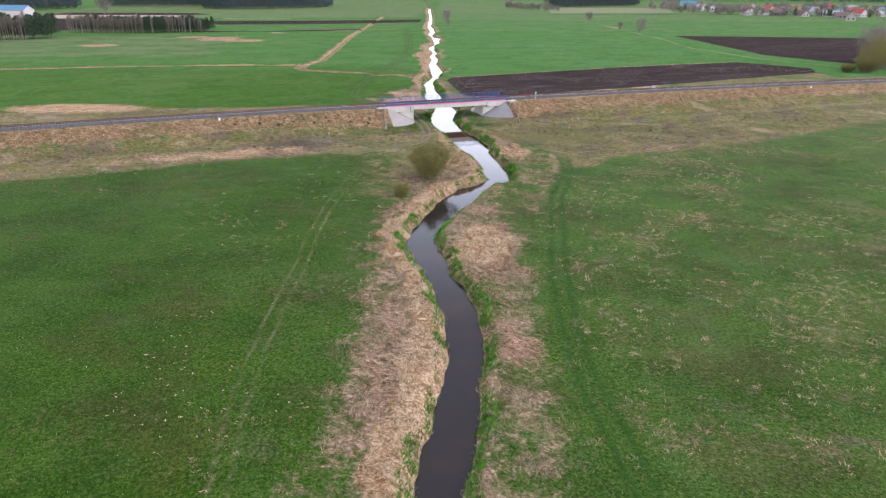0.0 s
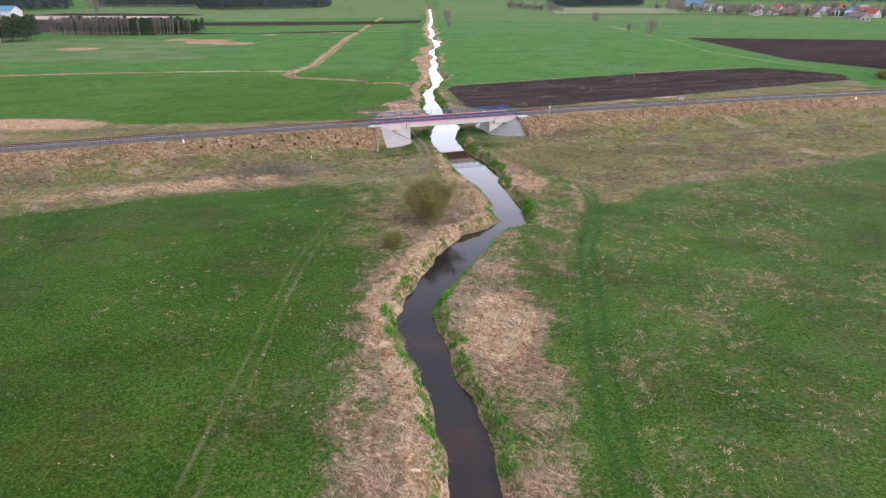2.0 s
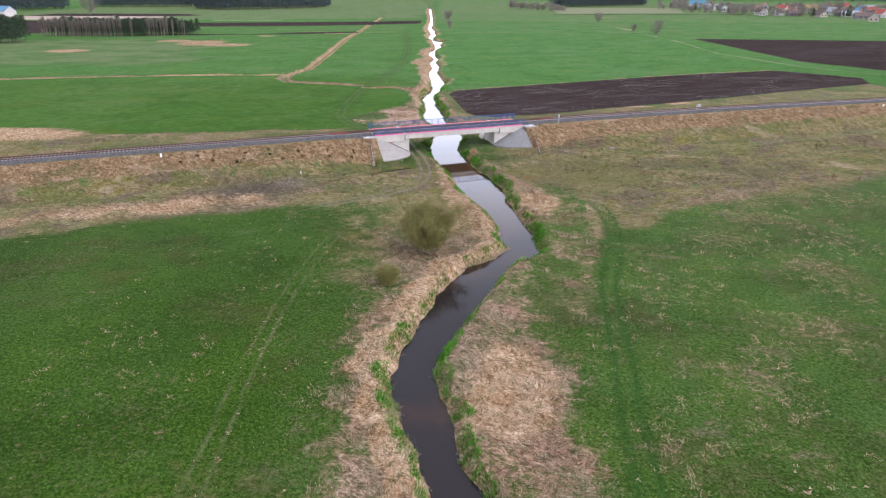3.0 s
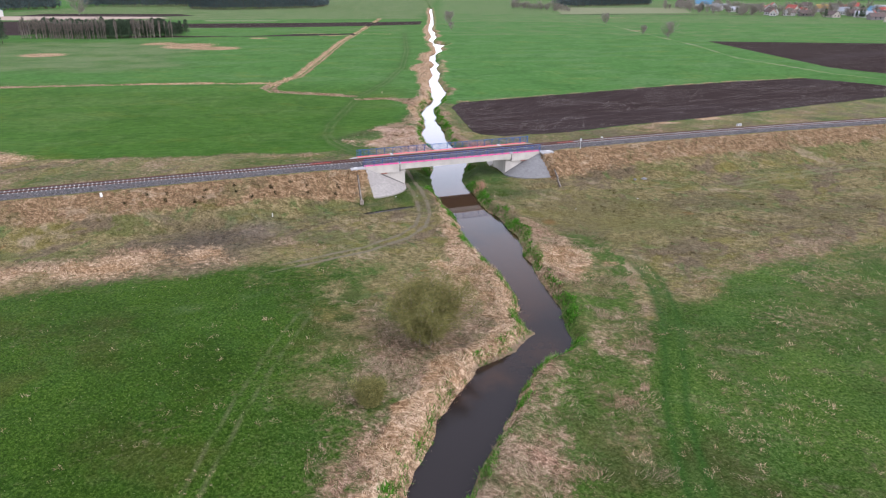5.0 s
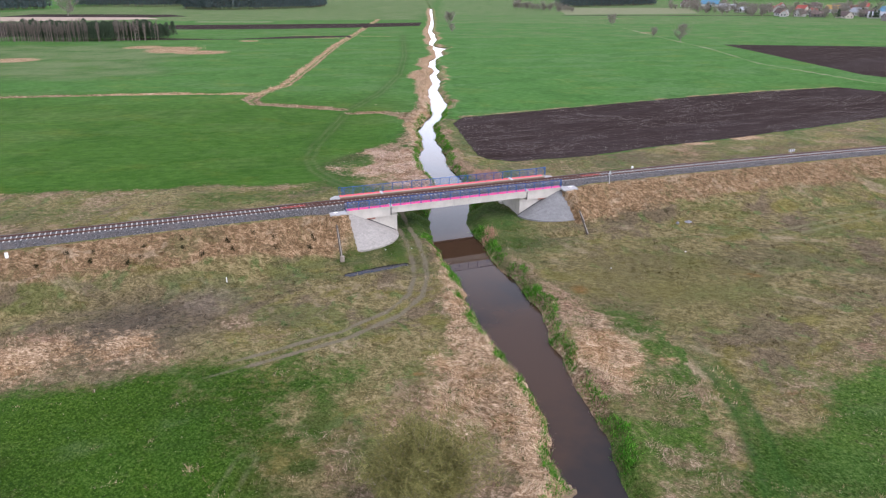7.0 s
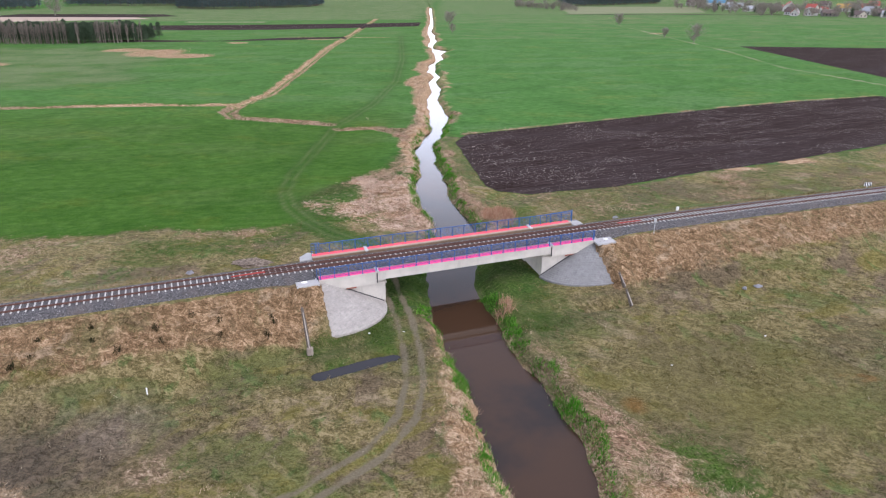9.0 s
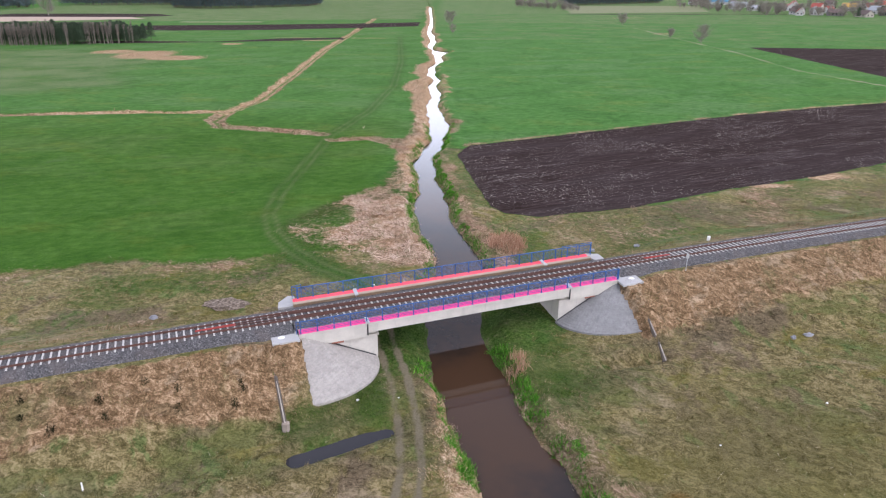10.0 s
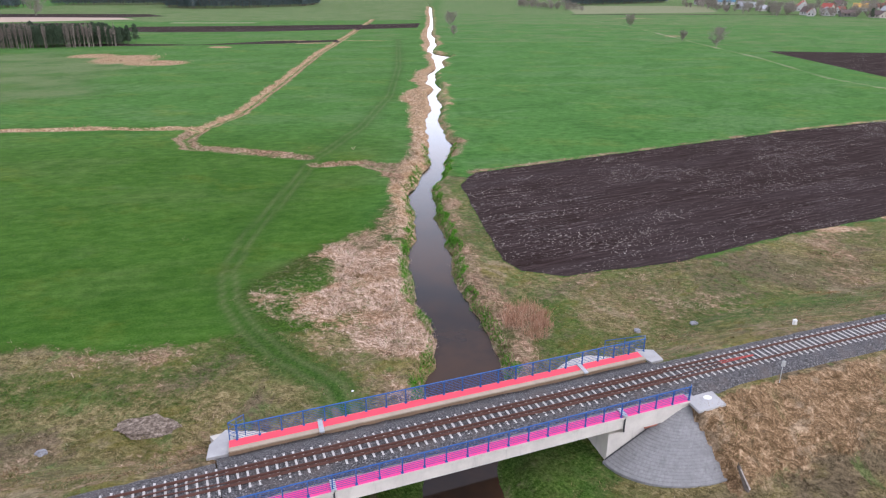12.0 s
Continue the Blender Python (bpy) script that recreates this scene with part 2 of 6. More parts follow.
def mat_ground():
    n = Nodes("meadow_ground")
    dry, soil, olive = n.attr("zone_a")
    crop, wear, pale = n.attr("zone_b")
    ley_haze, track, ruts = n.attr("zone_c")
    bank, _, _ = n.attr("zone_d")
    mid, fine = n.noise(0.5, 5, 0.65), n.noise(4.0, 5, 0.75)
    tuft = n.noise(2.6, 6, 0.78, distort=0.3)
    blade = n.noise(5.5, 5, 0.8, stretch=(1.0, 0.7, 1.0, 35), distort=0.6)
    tussock = n.span(n.math("ADD", n.math("MULTIPLY", n.noise(1.5, 8, 0.82, stretch=(1.0, 0.75, 1.0, 70), distort=1.0), 0.65), n.math("MULTIPLY", n.noise(6.0, 5, 0.8), 0.35)), 0.39, 0.61)
    grain = n.span(n.math("ADD", n.math("MULTIPLY", blade, 0.6), n.math("MULTIPLY", tuft, 0.4)), 0.34, 0.66)
    col = n.mix(crop, meadow_colour(n, grain), sown_colour(n, n.span(n.math("ADD", n.math("MULTIPLY", n.noise(0.5, 6, 0.75, stretch=(0.8, 1.2, 1.0, 10)), 0.6), n.math("MULTIPLY", fine, 0.4)), 0.34, 0.66)))
    # dull ley grass, and distance haze put into the far fields' green
    k = n.span(n.math("ADD", ley_haze, n.math("MULTIPLY", n.math("SUBTRACT", n.noise(0.05, 6, 0.7, stretch=(0.8, 1.2, 1, 15)), 0.5), 2.2)), 0.2, 0.8, 0, 0.85)
    col = n.mix(k, col, n.ramp(grain, (0.0, (0.05, 0.085, 0.03)), (0.5, (0.092, 0.138, 0.05)), (1.0, (0.24, 0.235, 0.125))))
    k = n.span(n.math("ADD", olive, n.math("MULTIPLY", n.math("SUBTRACT", n.noise(0.9, 8, 0.8), 0.5), 1.7)), 0.2, 0.8)
    col = n.mix(k, col, rough_colour(n, tussock))
    thatch = thatch_colour(n, tussock)
    k = n.span(n.math("ADD", bank, n.math("MULTIPLY", n.math("SUBTRACT", n.noise(0.35, 6, 0.7), 0.5), 1.7)), 0.25, 0.6)
    col = n.mix(k, col, thatch)
    reed = n.span(n.noise(2.0, 7, 0.8, stretch=(1.0, 0.6, 1.0, 60), distort=1.4), 0.34, 0.68)
    k = n.span(n.math("ADD", dry, n.math("MULTIPLY", n.math("SUBTRACT", n.noise(1.1, 8, 0.8), 0.5), 1.9)), 0.24, 0.74)
    col = n.mix(k, col, straw_colour(n, reed))
    col = n.mix(n.span(pale, 0.2, 0.8), col, n.mix(mid, (0.3, 0.215, 0.17), (0.46, 0.36, 0.29)))
    col = n.mix(track, col, n.mix(grain, (0.014, 0.042, 0.008), (0.046, 0.098, 0.018)))
    col = n.mix(ruts, col, n.mix(grain, (0.1, 0.1, 0.045), (0.25, 0.23, 0.12)))
    furrow = n.noise(1.3, 5, 0.75, stretch=(0.12, 1.5, 1.0, 26))
    earth = n.ramp(furrow, (0.3, (0.016, 0.01, 0.009)), (0.5, (0.033, 0.022, 0.0205)), (0.66, (0.066, 0.047, 0.045)))
    chaff = n.math("MULTIPLY", n.span(n.noise(2.6, 4, 0.75, stretch=(0.5, 1.3, 1.0, 26)), 0.58, 0.66), n.span(n.noise(0.16, 4, 0.65, stretch=(0.2, 1.5, 1.0, 26)), 0.42, 0.6))
    earth = n.mix(chaff, earth, (0.36, 0.31, 0.28))
    line = n.math("MULTIPLY", n.span(n.noise(0.5, 4, 0.7, stretch=(0.06, 2.6, 1.0, 26)), 0.57, 0.64), n.span(n.noise(1.6, 4, 0.7), 0.5, 0.58))
    line = n.math("MULTIPLY", line, 0.45)
    earth = n.mix(line, earth, (0.27, 0.24, 0.225))
    earth = n.mix(n.span(n.noise(0.03, 5, 0.6, stretch=(0.3, 1.5, 1.0, 26)), 0.45, 0.65, 0, 0.4), earth, (0.058, 0.045, 0.045))
    k = n.span(n.math("ADD", soil, n.math("MULTIPLY", n.math("SUBTRACT", mid, 0.5), 0.3)), 0.42, 0.58)
    col = n.mix(k, col, earth)
    k = n.span(n.math("ADD", wear, n.math("MULTIPLY", n.math("SUBTRACT", fine, 0.5), 0.5)), 0.35, 0.75)
    col = n.mix(k, col, n.mix(fine, (0.088, 0.075, 0.048), (0.225, 0.187, 0.124)))
    h = n.math("ADD", n.math("MULTIPLY", tuft, 0.8), n.math("MULTIPLY", n.mix(olive, fine, tussock), 0.6))
    n.bump(h, 0.8, 0.07)
    # upright blades catch the light at a low angle
    n.put(n.bsdf.inputs["Sheen Weight"], n.math("MULTIPLY", n.span(n.math("ADD", soil, dry), 0.1, 0.8, 1.0, 0.3), n.span(crop, 0.0, 1.0, 0.075, 0.035)))
    n.bsdf.inputs["Sheen Roughness"].default_value = 0.35
    n.bsdf.inputs["Sheen Tint"].default_value = (0.86, 0.95, 0.74, 1)
    return n.done(col, 1.0, 0, 0.0)


def mat_blades(name, stops, rough=0.85, patch=None):
    n = Nodes(name)
    col = n.ramp(n.island(), *stops)
    if patch:
        col = n.mix(n.span(n.noise(0.12, 4), 0.42, 0.66, 0, 0.75), col, patch)
    return n.done(col, rough, 0, 0.0)


def mat_patchy(name, colours, stray=None, share=0.0, gain=1.0):
    """Blades that share the patches of the turf they stand in, each of its own tone."""
    n = Nodes(name)
    col = colours(n, n.math("MULTIPLY", n.island(), gain))
    if stray:
        odd = n.math("FRACT", n.math("MULTIPLY", n.island(), 37.7))
        col = n.mix(n.math("LESS_THAN", odd, share), col, stray)
    return n.done(col, 0.85, 0, 0.0)


def mat_concrete(name="concrete", tone=(0.5, 0.47, 0.43), ribs=False):
    n = Nodes(name)
    a, b = n.noise(0.6, 5, 0.65), n.noise(9.0, 4, 0.7)
    drip = n.noise(1.2, 4, 0.7, stretch=(1.2, 1.2, 0.15, 0))
    dark = tuple(c * 0.62 for c in tone)
    col = n.mix(n.span(a, 0.35, 0.7), tone, tuple(c * 0.84 for c in tone))
    col = n.mix(n.span(drip, 0.55, 0.75, 0, 0.55), col, dark)
    col = n.mix(n.span(b, 0.5, 0.8, 0, 0.3), col, dark)
    h = b
    if ribs:
        w = n.t.nodes.new("ShaderNodeTexWave")
        w.inputs["Scale"].default_value, w.inputs["Distortion"].default_value = 1.1, 1.2
        m = n.t.nodes.new("ShaderNodeMapping")
        m.inputs["Rotation"].default_value = (0, 0, radians(30))
        n.t.links.new(n.pos, m.inputs[0])
        n.t.links.new(m.outputs[0], w.inputs["Vector"])
        col = n.mix(n.span(n.math("ADD", w.outputs["Fac"], a), 0.3, 0.75, 0.28, 0.0), col, dark)
        col = n.mix(n.span(n.noise(2.2, 6, 0.8), 0.42, 0.62, 0, 0.55), col, tuple(c * 0.6 for c in tone))
        col = n.mix(n.span(n.noise(5.0, 5, 0.8), 0.56, 0.68, 0, 0.6), col, tuple(c * 1.3 for c in tone))
        col = n.mix(n.span(n.noise(0.9, 7, 0.8), 0.55, 0.7, 0, 0.6), col, tuple(c * 0.45 for c in tone))
        h = n.math("ADD", b, w.outputs["Fac"])
    n.bump(h, 0.4, 0.03)
    return n.done(col, 0.9)


def mat_plain(name, colour, rough=0.5, metal=0.0, dirt=0.25, scale=3.0, bump=0.15):
    n = Nodes(name)
    a = n.noise(scale, 5, 0.65)
    col = n.mix(n.span(a, 0.4, 0.75, 0, dirt * 2), colour, tuple(c * 0.55 for c in colour))
    col = n.mix(n.span(n.noise(scale * 9, 3), 0.5, 0.8, 0, dirt), col, tuple(min(1, c * 1.3 + 0.02) for c in colour))
    n.bump(a, bump, 0.02)
    return n.done(col, rough, metal)


def mat_ballast():
    n = Nodes("ballast_stone")
    v = n.t.nodes.new("ShaderNodeTexVoronoi")
    v.inputs["Scale"].default_value = 15.0
    n.t.links.new(n.pos, v.inputs["Vector"])
    s = n.t.nodes.new("ShaderNodeSeparateColor")
    n.t.links.new(v.outputs["Color"], s.inputs[0])
    col = n.ramp(s.outputs[0], (0.0, (0.026, 0.024, 0.025)), (0.5, (0.07, 0.066, 0.067)), (0.85, (0.128, 0.121, 0.121)), (1.0, (0.25, 0.238, 0.235)))
    col = n.mix(n.span(n.noise(0.5, 4), 0.45, 0.7, 0, 0.4), col, (0.13, 0.1, 0.085))
    n.bump(v.outputs["Distance"], 1.0, 0.06)
    return n.done(col, 0.95)


def mat_water(name, deep, light):
    n = Nodes(name)
    # sandy shallows by the bridge; darker tone upstream of the bend paints reflected sky
    s = n.t.nodes.new("ShaderNodeSeparateXYZ")
    n.t.links.new(n.pos, s.inputs[0])
    # noise patches put cloud reflections into the water's colour
    a = n.span(n.math("ADD", n.noise(0.055, 5, 0.6), n.span(s.outputs["Y"], 112, 138, -0.06, 0.06)), 0.42, 0.64)
    col = n.mix(a, deep, light)
    n.bump(n.noise(0.7, 3, 0.5, stretch=(1.0, 0.5, 1.0, 0)), 0.035, 0.1)
    n.bsdf.inputs["IOR"].default_value = 1.33
    return n.done(col, 0.04)


GROUND = mat_ground()
WATER = mat_water("river_water", (0.021, 0.0165, 0.0155), (0.054, 0.029, 0.0165))
POOL = mat_water("pool_water", (0.022, 0.022, 0.026), (0.03, 0.029, 0.032))
CONCRETE = mat_concrete("pale_concrete", (0.53, 0.49, 0.43))
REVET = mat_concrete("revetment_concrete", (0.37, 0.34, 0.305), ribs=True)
# darker copy for the right cone: its side turned from the light is painted
REVET_SHADED = mat_concrete("shaded_revetment_concrete", (0.235, 0.23, 0.225), ribs=True)
SLAB = mat_concrete("grey_slab_concrete", (0.42, 0.41, 0.4))
BALLAST = mat_ballast()
RUST = mat_plain("rusty_steel", (0.095, 0.04, 0.027), 0.75, 0.2, 0.3, 4)
REDPAINT = mat_plain("red_painted_steel", (0.32, 0.042, 0.03), 0.6, 0.0, 0.3, 5)
SLEEPER = mat_plain("sleeper_concrete", (0.52, 0.5, 0.47), 0.9, 0, 0.25, 2.5)
DECKRED = mat_plain("red_deck_coating", (0.85, 0.062, 0.1), 0.6, 0, 0.1, 1.2)
DECKPINK = mat_plain("magenta_deck_coating", (0.85, 0.05, 0.26), 0.6, 0, 0.1, 1.2)
BLUE = mat_plain("blue_railing_paint", (0.008, 0.078, 0.27), 0.45, 0.1, 0.15, 5)
KERB = mat_concrete("kerb_concrete", (0.4, 0.325, 0.24))
KERBFACE = mat_concrete("stained_kerb_concrete", (0.27, 0.18, 0.11))
STEEL = mat_plain("galvanised_steel", (0.55, 0.57, 0.58), 0.45, 0.6, 0.2, 4)
DARK = mat_plain("dark_drain_pipe", (0.03, 0.03, 0.032), 0.6, 0, 0.2, 4)
WHITE = mat_plain("white_paint", (0.8, 0.79, 0.76), 0.7, 0, 0.15, 4)
OLDWOOD = mat_plain("grey_weathered_wood", (0.12, 0.098, 0.08), 0.95, 0, 0.5, 6, 0.6)
SPLITWOOD = mat_plain("bleached_split_wood", (0.42, 0.37, 0.32), 0.95, 0, 0.4, 5, 0.5)
STRAW = mat_patchy("dry_reed_blades", straw_colour, (0.1, 0.15, 0.04), 0.12, 1.22)
PALEREED = mat_patchy("pale_reed_blades", straw_colour, (0.1, 0.15, 0.04), 0.07, 1.5)
MEADOW = mat_patchy("meadow_grass_blades", meadow_colour, (0.4, 0.36, 0.22), 0.04, 0.85)
ROUGHGRASS = mat_patchy("rough_grass_blades", rough_colour, (0.4, 0.34, 0.24), 0.03)
SLOPEGRASS = mat_patchy("brown_slope_grass_blades", thatch_colour, (0.085, 0.1, 0.03), 0.14)
TUFT = mat_blades("dry_tuft_blades", ((0.0, (0.16, 0.12, 0.06)), (0.5, (0.38, 0.27, 0.155)), (1.0, (0.62, 0.48, 0.32))))
CHAFF = mat_blades("straw_scraps", ((0.0, (0.3, 0.25, 0.21)), (1.0, (0.6, 0.54, 0.48))))
# weeds near black: the clumps' shadows are put into the blade colour
SHADEWEED = mat_blades("shaded_weed_blades", ((0.0, (0.015, 0.015, 0.009)), (1.0, (0.04, 0.042, 0.018))))
BANKGREEN = mat_blades("bank_sedge_blades", ((0.0, (0.028, 0.1, 0.008)), (0.6, (0.068, 0.21, 0.018)), (1.0, (0.17, 0.36, 0.045))))
TWIG = mat_blades("bare_twigs", ((0.0, (0.15, 0.132, 0.108)), (0.6, (0.235, 0.208, 0.172)), (1.0, (0.35, 0.315, 0.265))))
SHRUBTWIG = mat_blades("shrub_twigs", ((0.0, (0.19, 0.155, 0.12)), (0.6, (0.29, 0.245, 0.19)), (1.0, (0.41, 0.355, 0.28))))
BIRCHTWIG = mat_blades("birch_twigs", ((0.0, (0.12, 0.1, 0.085)), (0.6, (0.19, 0.16, 0.135)), (1.0, (0.29, 0.25, 0.21))))
BUD = mat_blades("willow_twigs_in_bud", ((0.0, (0.105, 0.1, 0.034)), (0.6, (0.19, 0.178, 0.06)), (1.0, (0.32, 0.295, 0.11))))
REDREED = mat_blades("russet_reeds", ((0.0, (0.26, 0.14, 0.085)), (0.6, (0.44, 0.26, 0.17)), (1.0, (0.58, 0.4, 0.28))))
LUSH = mat_blades("lush_grass_blades", ((0.0, (0.02, 0.05, 0.008)), (0.6, (0.04, 0.09, 0.015)), (1.0, (0.085, 0.15, 0.03))))
MOSS = mat_blades("mossy_grass_blades", ((0.0, (0.03, 0.055, 0.008)), (0.6, (0.06, 0.1, 0.016)), (1.0, (0.12, 0.16, 0.035))))
CROPBLADE = mat_patchy("sown_grass_blades", sown_colour)
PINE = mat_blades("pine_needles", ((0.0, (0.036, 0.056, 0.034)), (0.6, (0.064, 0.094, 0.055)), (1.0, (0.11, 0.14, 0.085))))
# far needles paled and blued, so distance haze is in their colour
HAZEPINE = mat_blades("hazed_pine_needles", ((0.0, (0.07, 0.094, 0.092)), (0.6, (0.09, 0.12, 0.12)), (1.0, (0.12, 0.148, 0.15))))
BARK = mat_plain("dark_bark", (0.12, 0.09, 0.07), 0.95, 0, 0.4, 3, 0.5)
BIRCH = mat_plain("pale_birch_bark", (0.27, 0.22, 0.18), 0.85, 0, 0.3, 1.5, 0.3)

# ---- helpers for building ----
WATER_Z = -1.0
O = Vector((0.9, 182.6, 0))
TRACK_DEG = 22.0
CU, SU = math.cos(radians(TRACK_DEG)), math.sin(radians(TRACK_DEG))
AXIS = -0.15          # the track's middle, across the bridge
RAIL_Z = 4.6


def soup(name, verts, faces, material, parent=None):
    """A mesh object from arrays of places and of faces with equally many corners."""
    me = bpy.data.meshes.new(name)
    verts, faces = np.asarray(verts, np.float32), np.asarray(faces, np.int32)
    k = faces.shape[1]
    me.vertices.add(len(verts))
    me.vertices.foreach_set("co", verts.ravel())
    me.loops.add(faces.size)
    me.loops.foreach_set("vertex_index", faces.ravel())
    me.polygons.add(len(faces))
    me.polygons.foreach_set("loop_start", np.arange(0, faces.size, k, dtype=np.int32))
    me.update(calc_edges=True)
    me.materials.append(material)
    ob = new(name, me)
    ob.parent = parent
    return ob


def part(name, bm, material, parent=None, label=""):
    """Links a bmesh as one mesh object under a thing or a part."""
    me = bpy.data.meshes.new(name)
    bmesh.ops.recalc_face_normals(bm, faces=bm.faces)
    bm.to_mesh(me)
    bm.free()
    me.materials.append(material)
    ob = new(name, me)
    ob.parent = parent
    return tagged(ob, label)


def again(name, mesh, parent, place, turn=0.0):
    """One more piece on a mesh that is already there."""
    ob = new(name, mesh)
    ob.parent = parent
    ob.matrix_local = pose(*place, 0, 0, turn)
    return ob


def box(bm, x0, x1, y0, y1, z0, z1, bevel=0.0):
    r = bmesh.ops.create_cube(bm, size=1)
    bmesh.ops.transform(bm, verts=r["verts"], matrix=Matrix.Translation(((x0 + x1) / 2, (y0 + y1) / 2, (z0 + z1) / 2)) @ Matrix.Diagonal((x1 - x0, y1 - y0, z1 - z0, 1)))
    if bevel:
        edges = list({e for v in r["verts"] for e in v.link_edges})
        bmesh.ops.bevel(bm, geom=edges, offset=bevel, segments=1, affect="EDGES")
    return bm


def prism(bm, corners, z0, z1):
    """An upright block over a plan outline; z1 may be one height or one for each corner."""
    tops = z1 if isinstance(z1, (list, tuple)) else [z1] * len(corners)
    low = [bm.verts.new((x, y, z0)) for x, y in corners]
    top = [bm.verts.new((x, y, z)) for (x, y), z in zip(corners, tops)]
    bm.faces.new(top)
    bm.faces.new(low[::-1])
    for i in range(len(corners)):
        j = (i + 1) % len(corners)
        bm.faces.new((low[i], low[j], top[j], top[i]))
    return bm


def rod(bm, a, b, r0, r1=None, n=6):
    a, b = Vector(a), Vector(b)
    r = bmesh.ops.create_cone(bm, cap_ends=True, segments=n, radius1=r0, radius2=r0 if r1 is None else r1, depth=(b - a).length)
    turn = (b - a).to_track_quat("Z", "Y").to_matrix().to_4x4()
    bmesh.ops.transform(bm, verts=r["verts"], matrix=Matrix.Translation((a + b) / 2) @ turn)
    return bm


def uv_of(x, y):
    dx, dy = x - O.x, y - O.y
    return dx * CU + dy * SU, -dx * SU + dy * CU


def xy_of(u, v):
    return O.x + u * CU - v * SU, O.y + u * SU + v * CU


def bend(u):
    """How far the track's middle swings aside from the bridge's line."""
    return AXIS - 4.6e-4 * np.maximum(0, u - 14) ** 2 - 3.2e-4 * np.maximum(0, -u - 24) ** 2


def step(t):
    t = np.clip(t, 0, 1)
    return t * t * (3 - 2 * t)


def rng(seed):
    return np.random.default_rng(seed)


LATTICE = rng(7).random((256, 256))


def wob(x, y, size):
    """Smooth noise of mean 0, about -0.5 to 0.5, with bumps of the given size."""
    gx, gy = x / size, y / size
    ix, iy = np.floor(gx).astype(int), np.floor(gy).astype(int)
    fx, fy = step(gx - ix), step(gy - iy)
    g = lambda a, b: LATTICE[a % 256, b % 256]
    return (g(ix, iy) * (1 - fx) + g(ix + 1, iy) * fx) * (1 - fy) + (g(ix, iy + 1) * (1 - fx) + g(ix + 1, iy + 1) * fx) * fy - 0.5


def line_dist(x, y, pts):
    best = np.full(np.shape(x), 1e9)
    for (ax, ay), (bx, by) in zip(pts, pts[1:]):
        dx, dy = bx - ax, by - ay
        s = np.clip(((x - ax) * dx + (y - ay) * dy) / (dx * dx + dy * dy), 0, 1)
        best = np.minimum(best, np.hypot(x - ax - s * dx, y - ay - s * dy))
    return best


def inside(x, y, poly, soft=1.0):
    """1 inside an outline, 0 outside, over a border of that width."""
    odd = np.zeros(np.shape(x), bool)
    for (ax, ay), (bx, by) in zip(poly, poly[1:] + poly[:1]):
        if ay != by:
            odd ^= ((ay > y) != (by > y)) & (x < (bx - ax) * (y - ay) / (by - ay) + ax)
    d = line_dist(x, y, poly + poly[:1])
    return step(0.5 + np.where(odd, d, -d) / (2 * soft))


# The river's banks: distance ahead, left edge, right edge
RIVER_SOUTH = [
    (-40, -5, -1), (20, -3.0, 0.8), (39, -2.0, 1.7), (44, -1.6, 2.4), (49, -0.8, 3.2), (53, -0.5, 3.4), (58, 0.2, 3.9), (62.5, 0.4, 4.3),
    (65, 0.2, 3.9), (70, -0.6, 3.5), (74, -1.4, 2.8), (77, -1.9, 1.6), (82.5, -3.6, 0.4), (88, -4.9, -0.7), (91.5, -5.2, -1.3), (94, -5.2, -1.0),
    (98, -4.0, 0.5), (102, -2.9, 2.0), (108.4, -1.6, 4.3), (112, 0.1, 5.6), (114, 0.6, 6.7), (117, 2.2, 8.0), (118.5, 4.2, 9.8), (120, 5.7, 11.3),
    (122.3, 6.8, 12.3), (124, 7.6, 12.3), (128, 7.3, 11.8), (132, 7.5, 11.6), (138, 6.4, 10.9), (142, 4.6, 10.3), (147, 3.2, 9.8),
]
RIVER_NORTH = [
    (152.6, 2.1, 9.4), (156, 1.3, 8.8), (160, 0.6, 7.8), (164.5, -0.2, 6.2), (169, -1.5, 5.0), (173, -2.4, 4.2), (177, -2.9, 3.1), (182, -3.3, 2.2),
    (188, -3.6, 2.5), (195.5, -3.5, 3.2), (199, -2.8, 3.2), (203.5, -2.4, 2.8), (207, -3.4, 2.0), (210, -4.6, 1.3), (213, -5.5, 0.5), (217, -5.8, -1.0),
    (222, -6.6, -1.4), (229, -6.8, -1.4), (235, -6.5, -2.2), (245, -7.4, -3.6), (254, -8.5, -4.2), (260, -7.4, -3.4), (265, -6.3, -2.7),
    (276, -5.1, -1.8), (293, -5.8, -0.8), (299, -6.2, -2.1), (310, -7.1, -3.2),
]
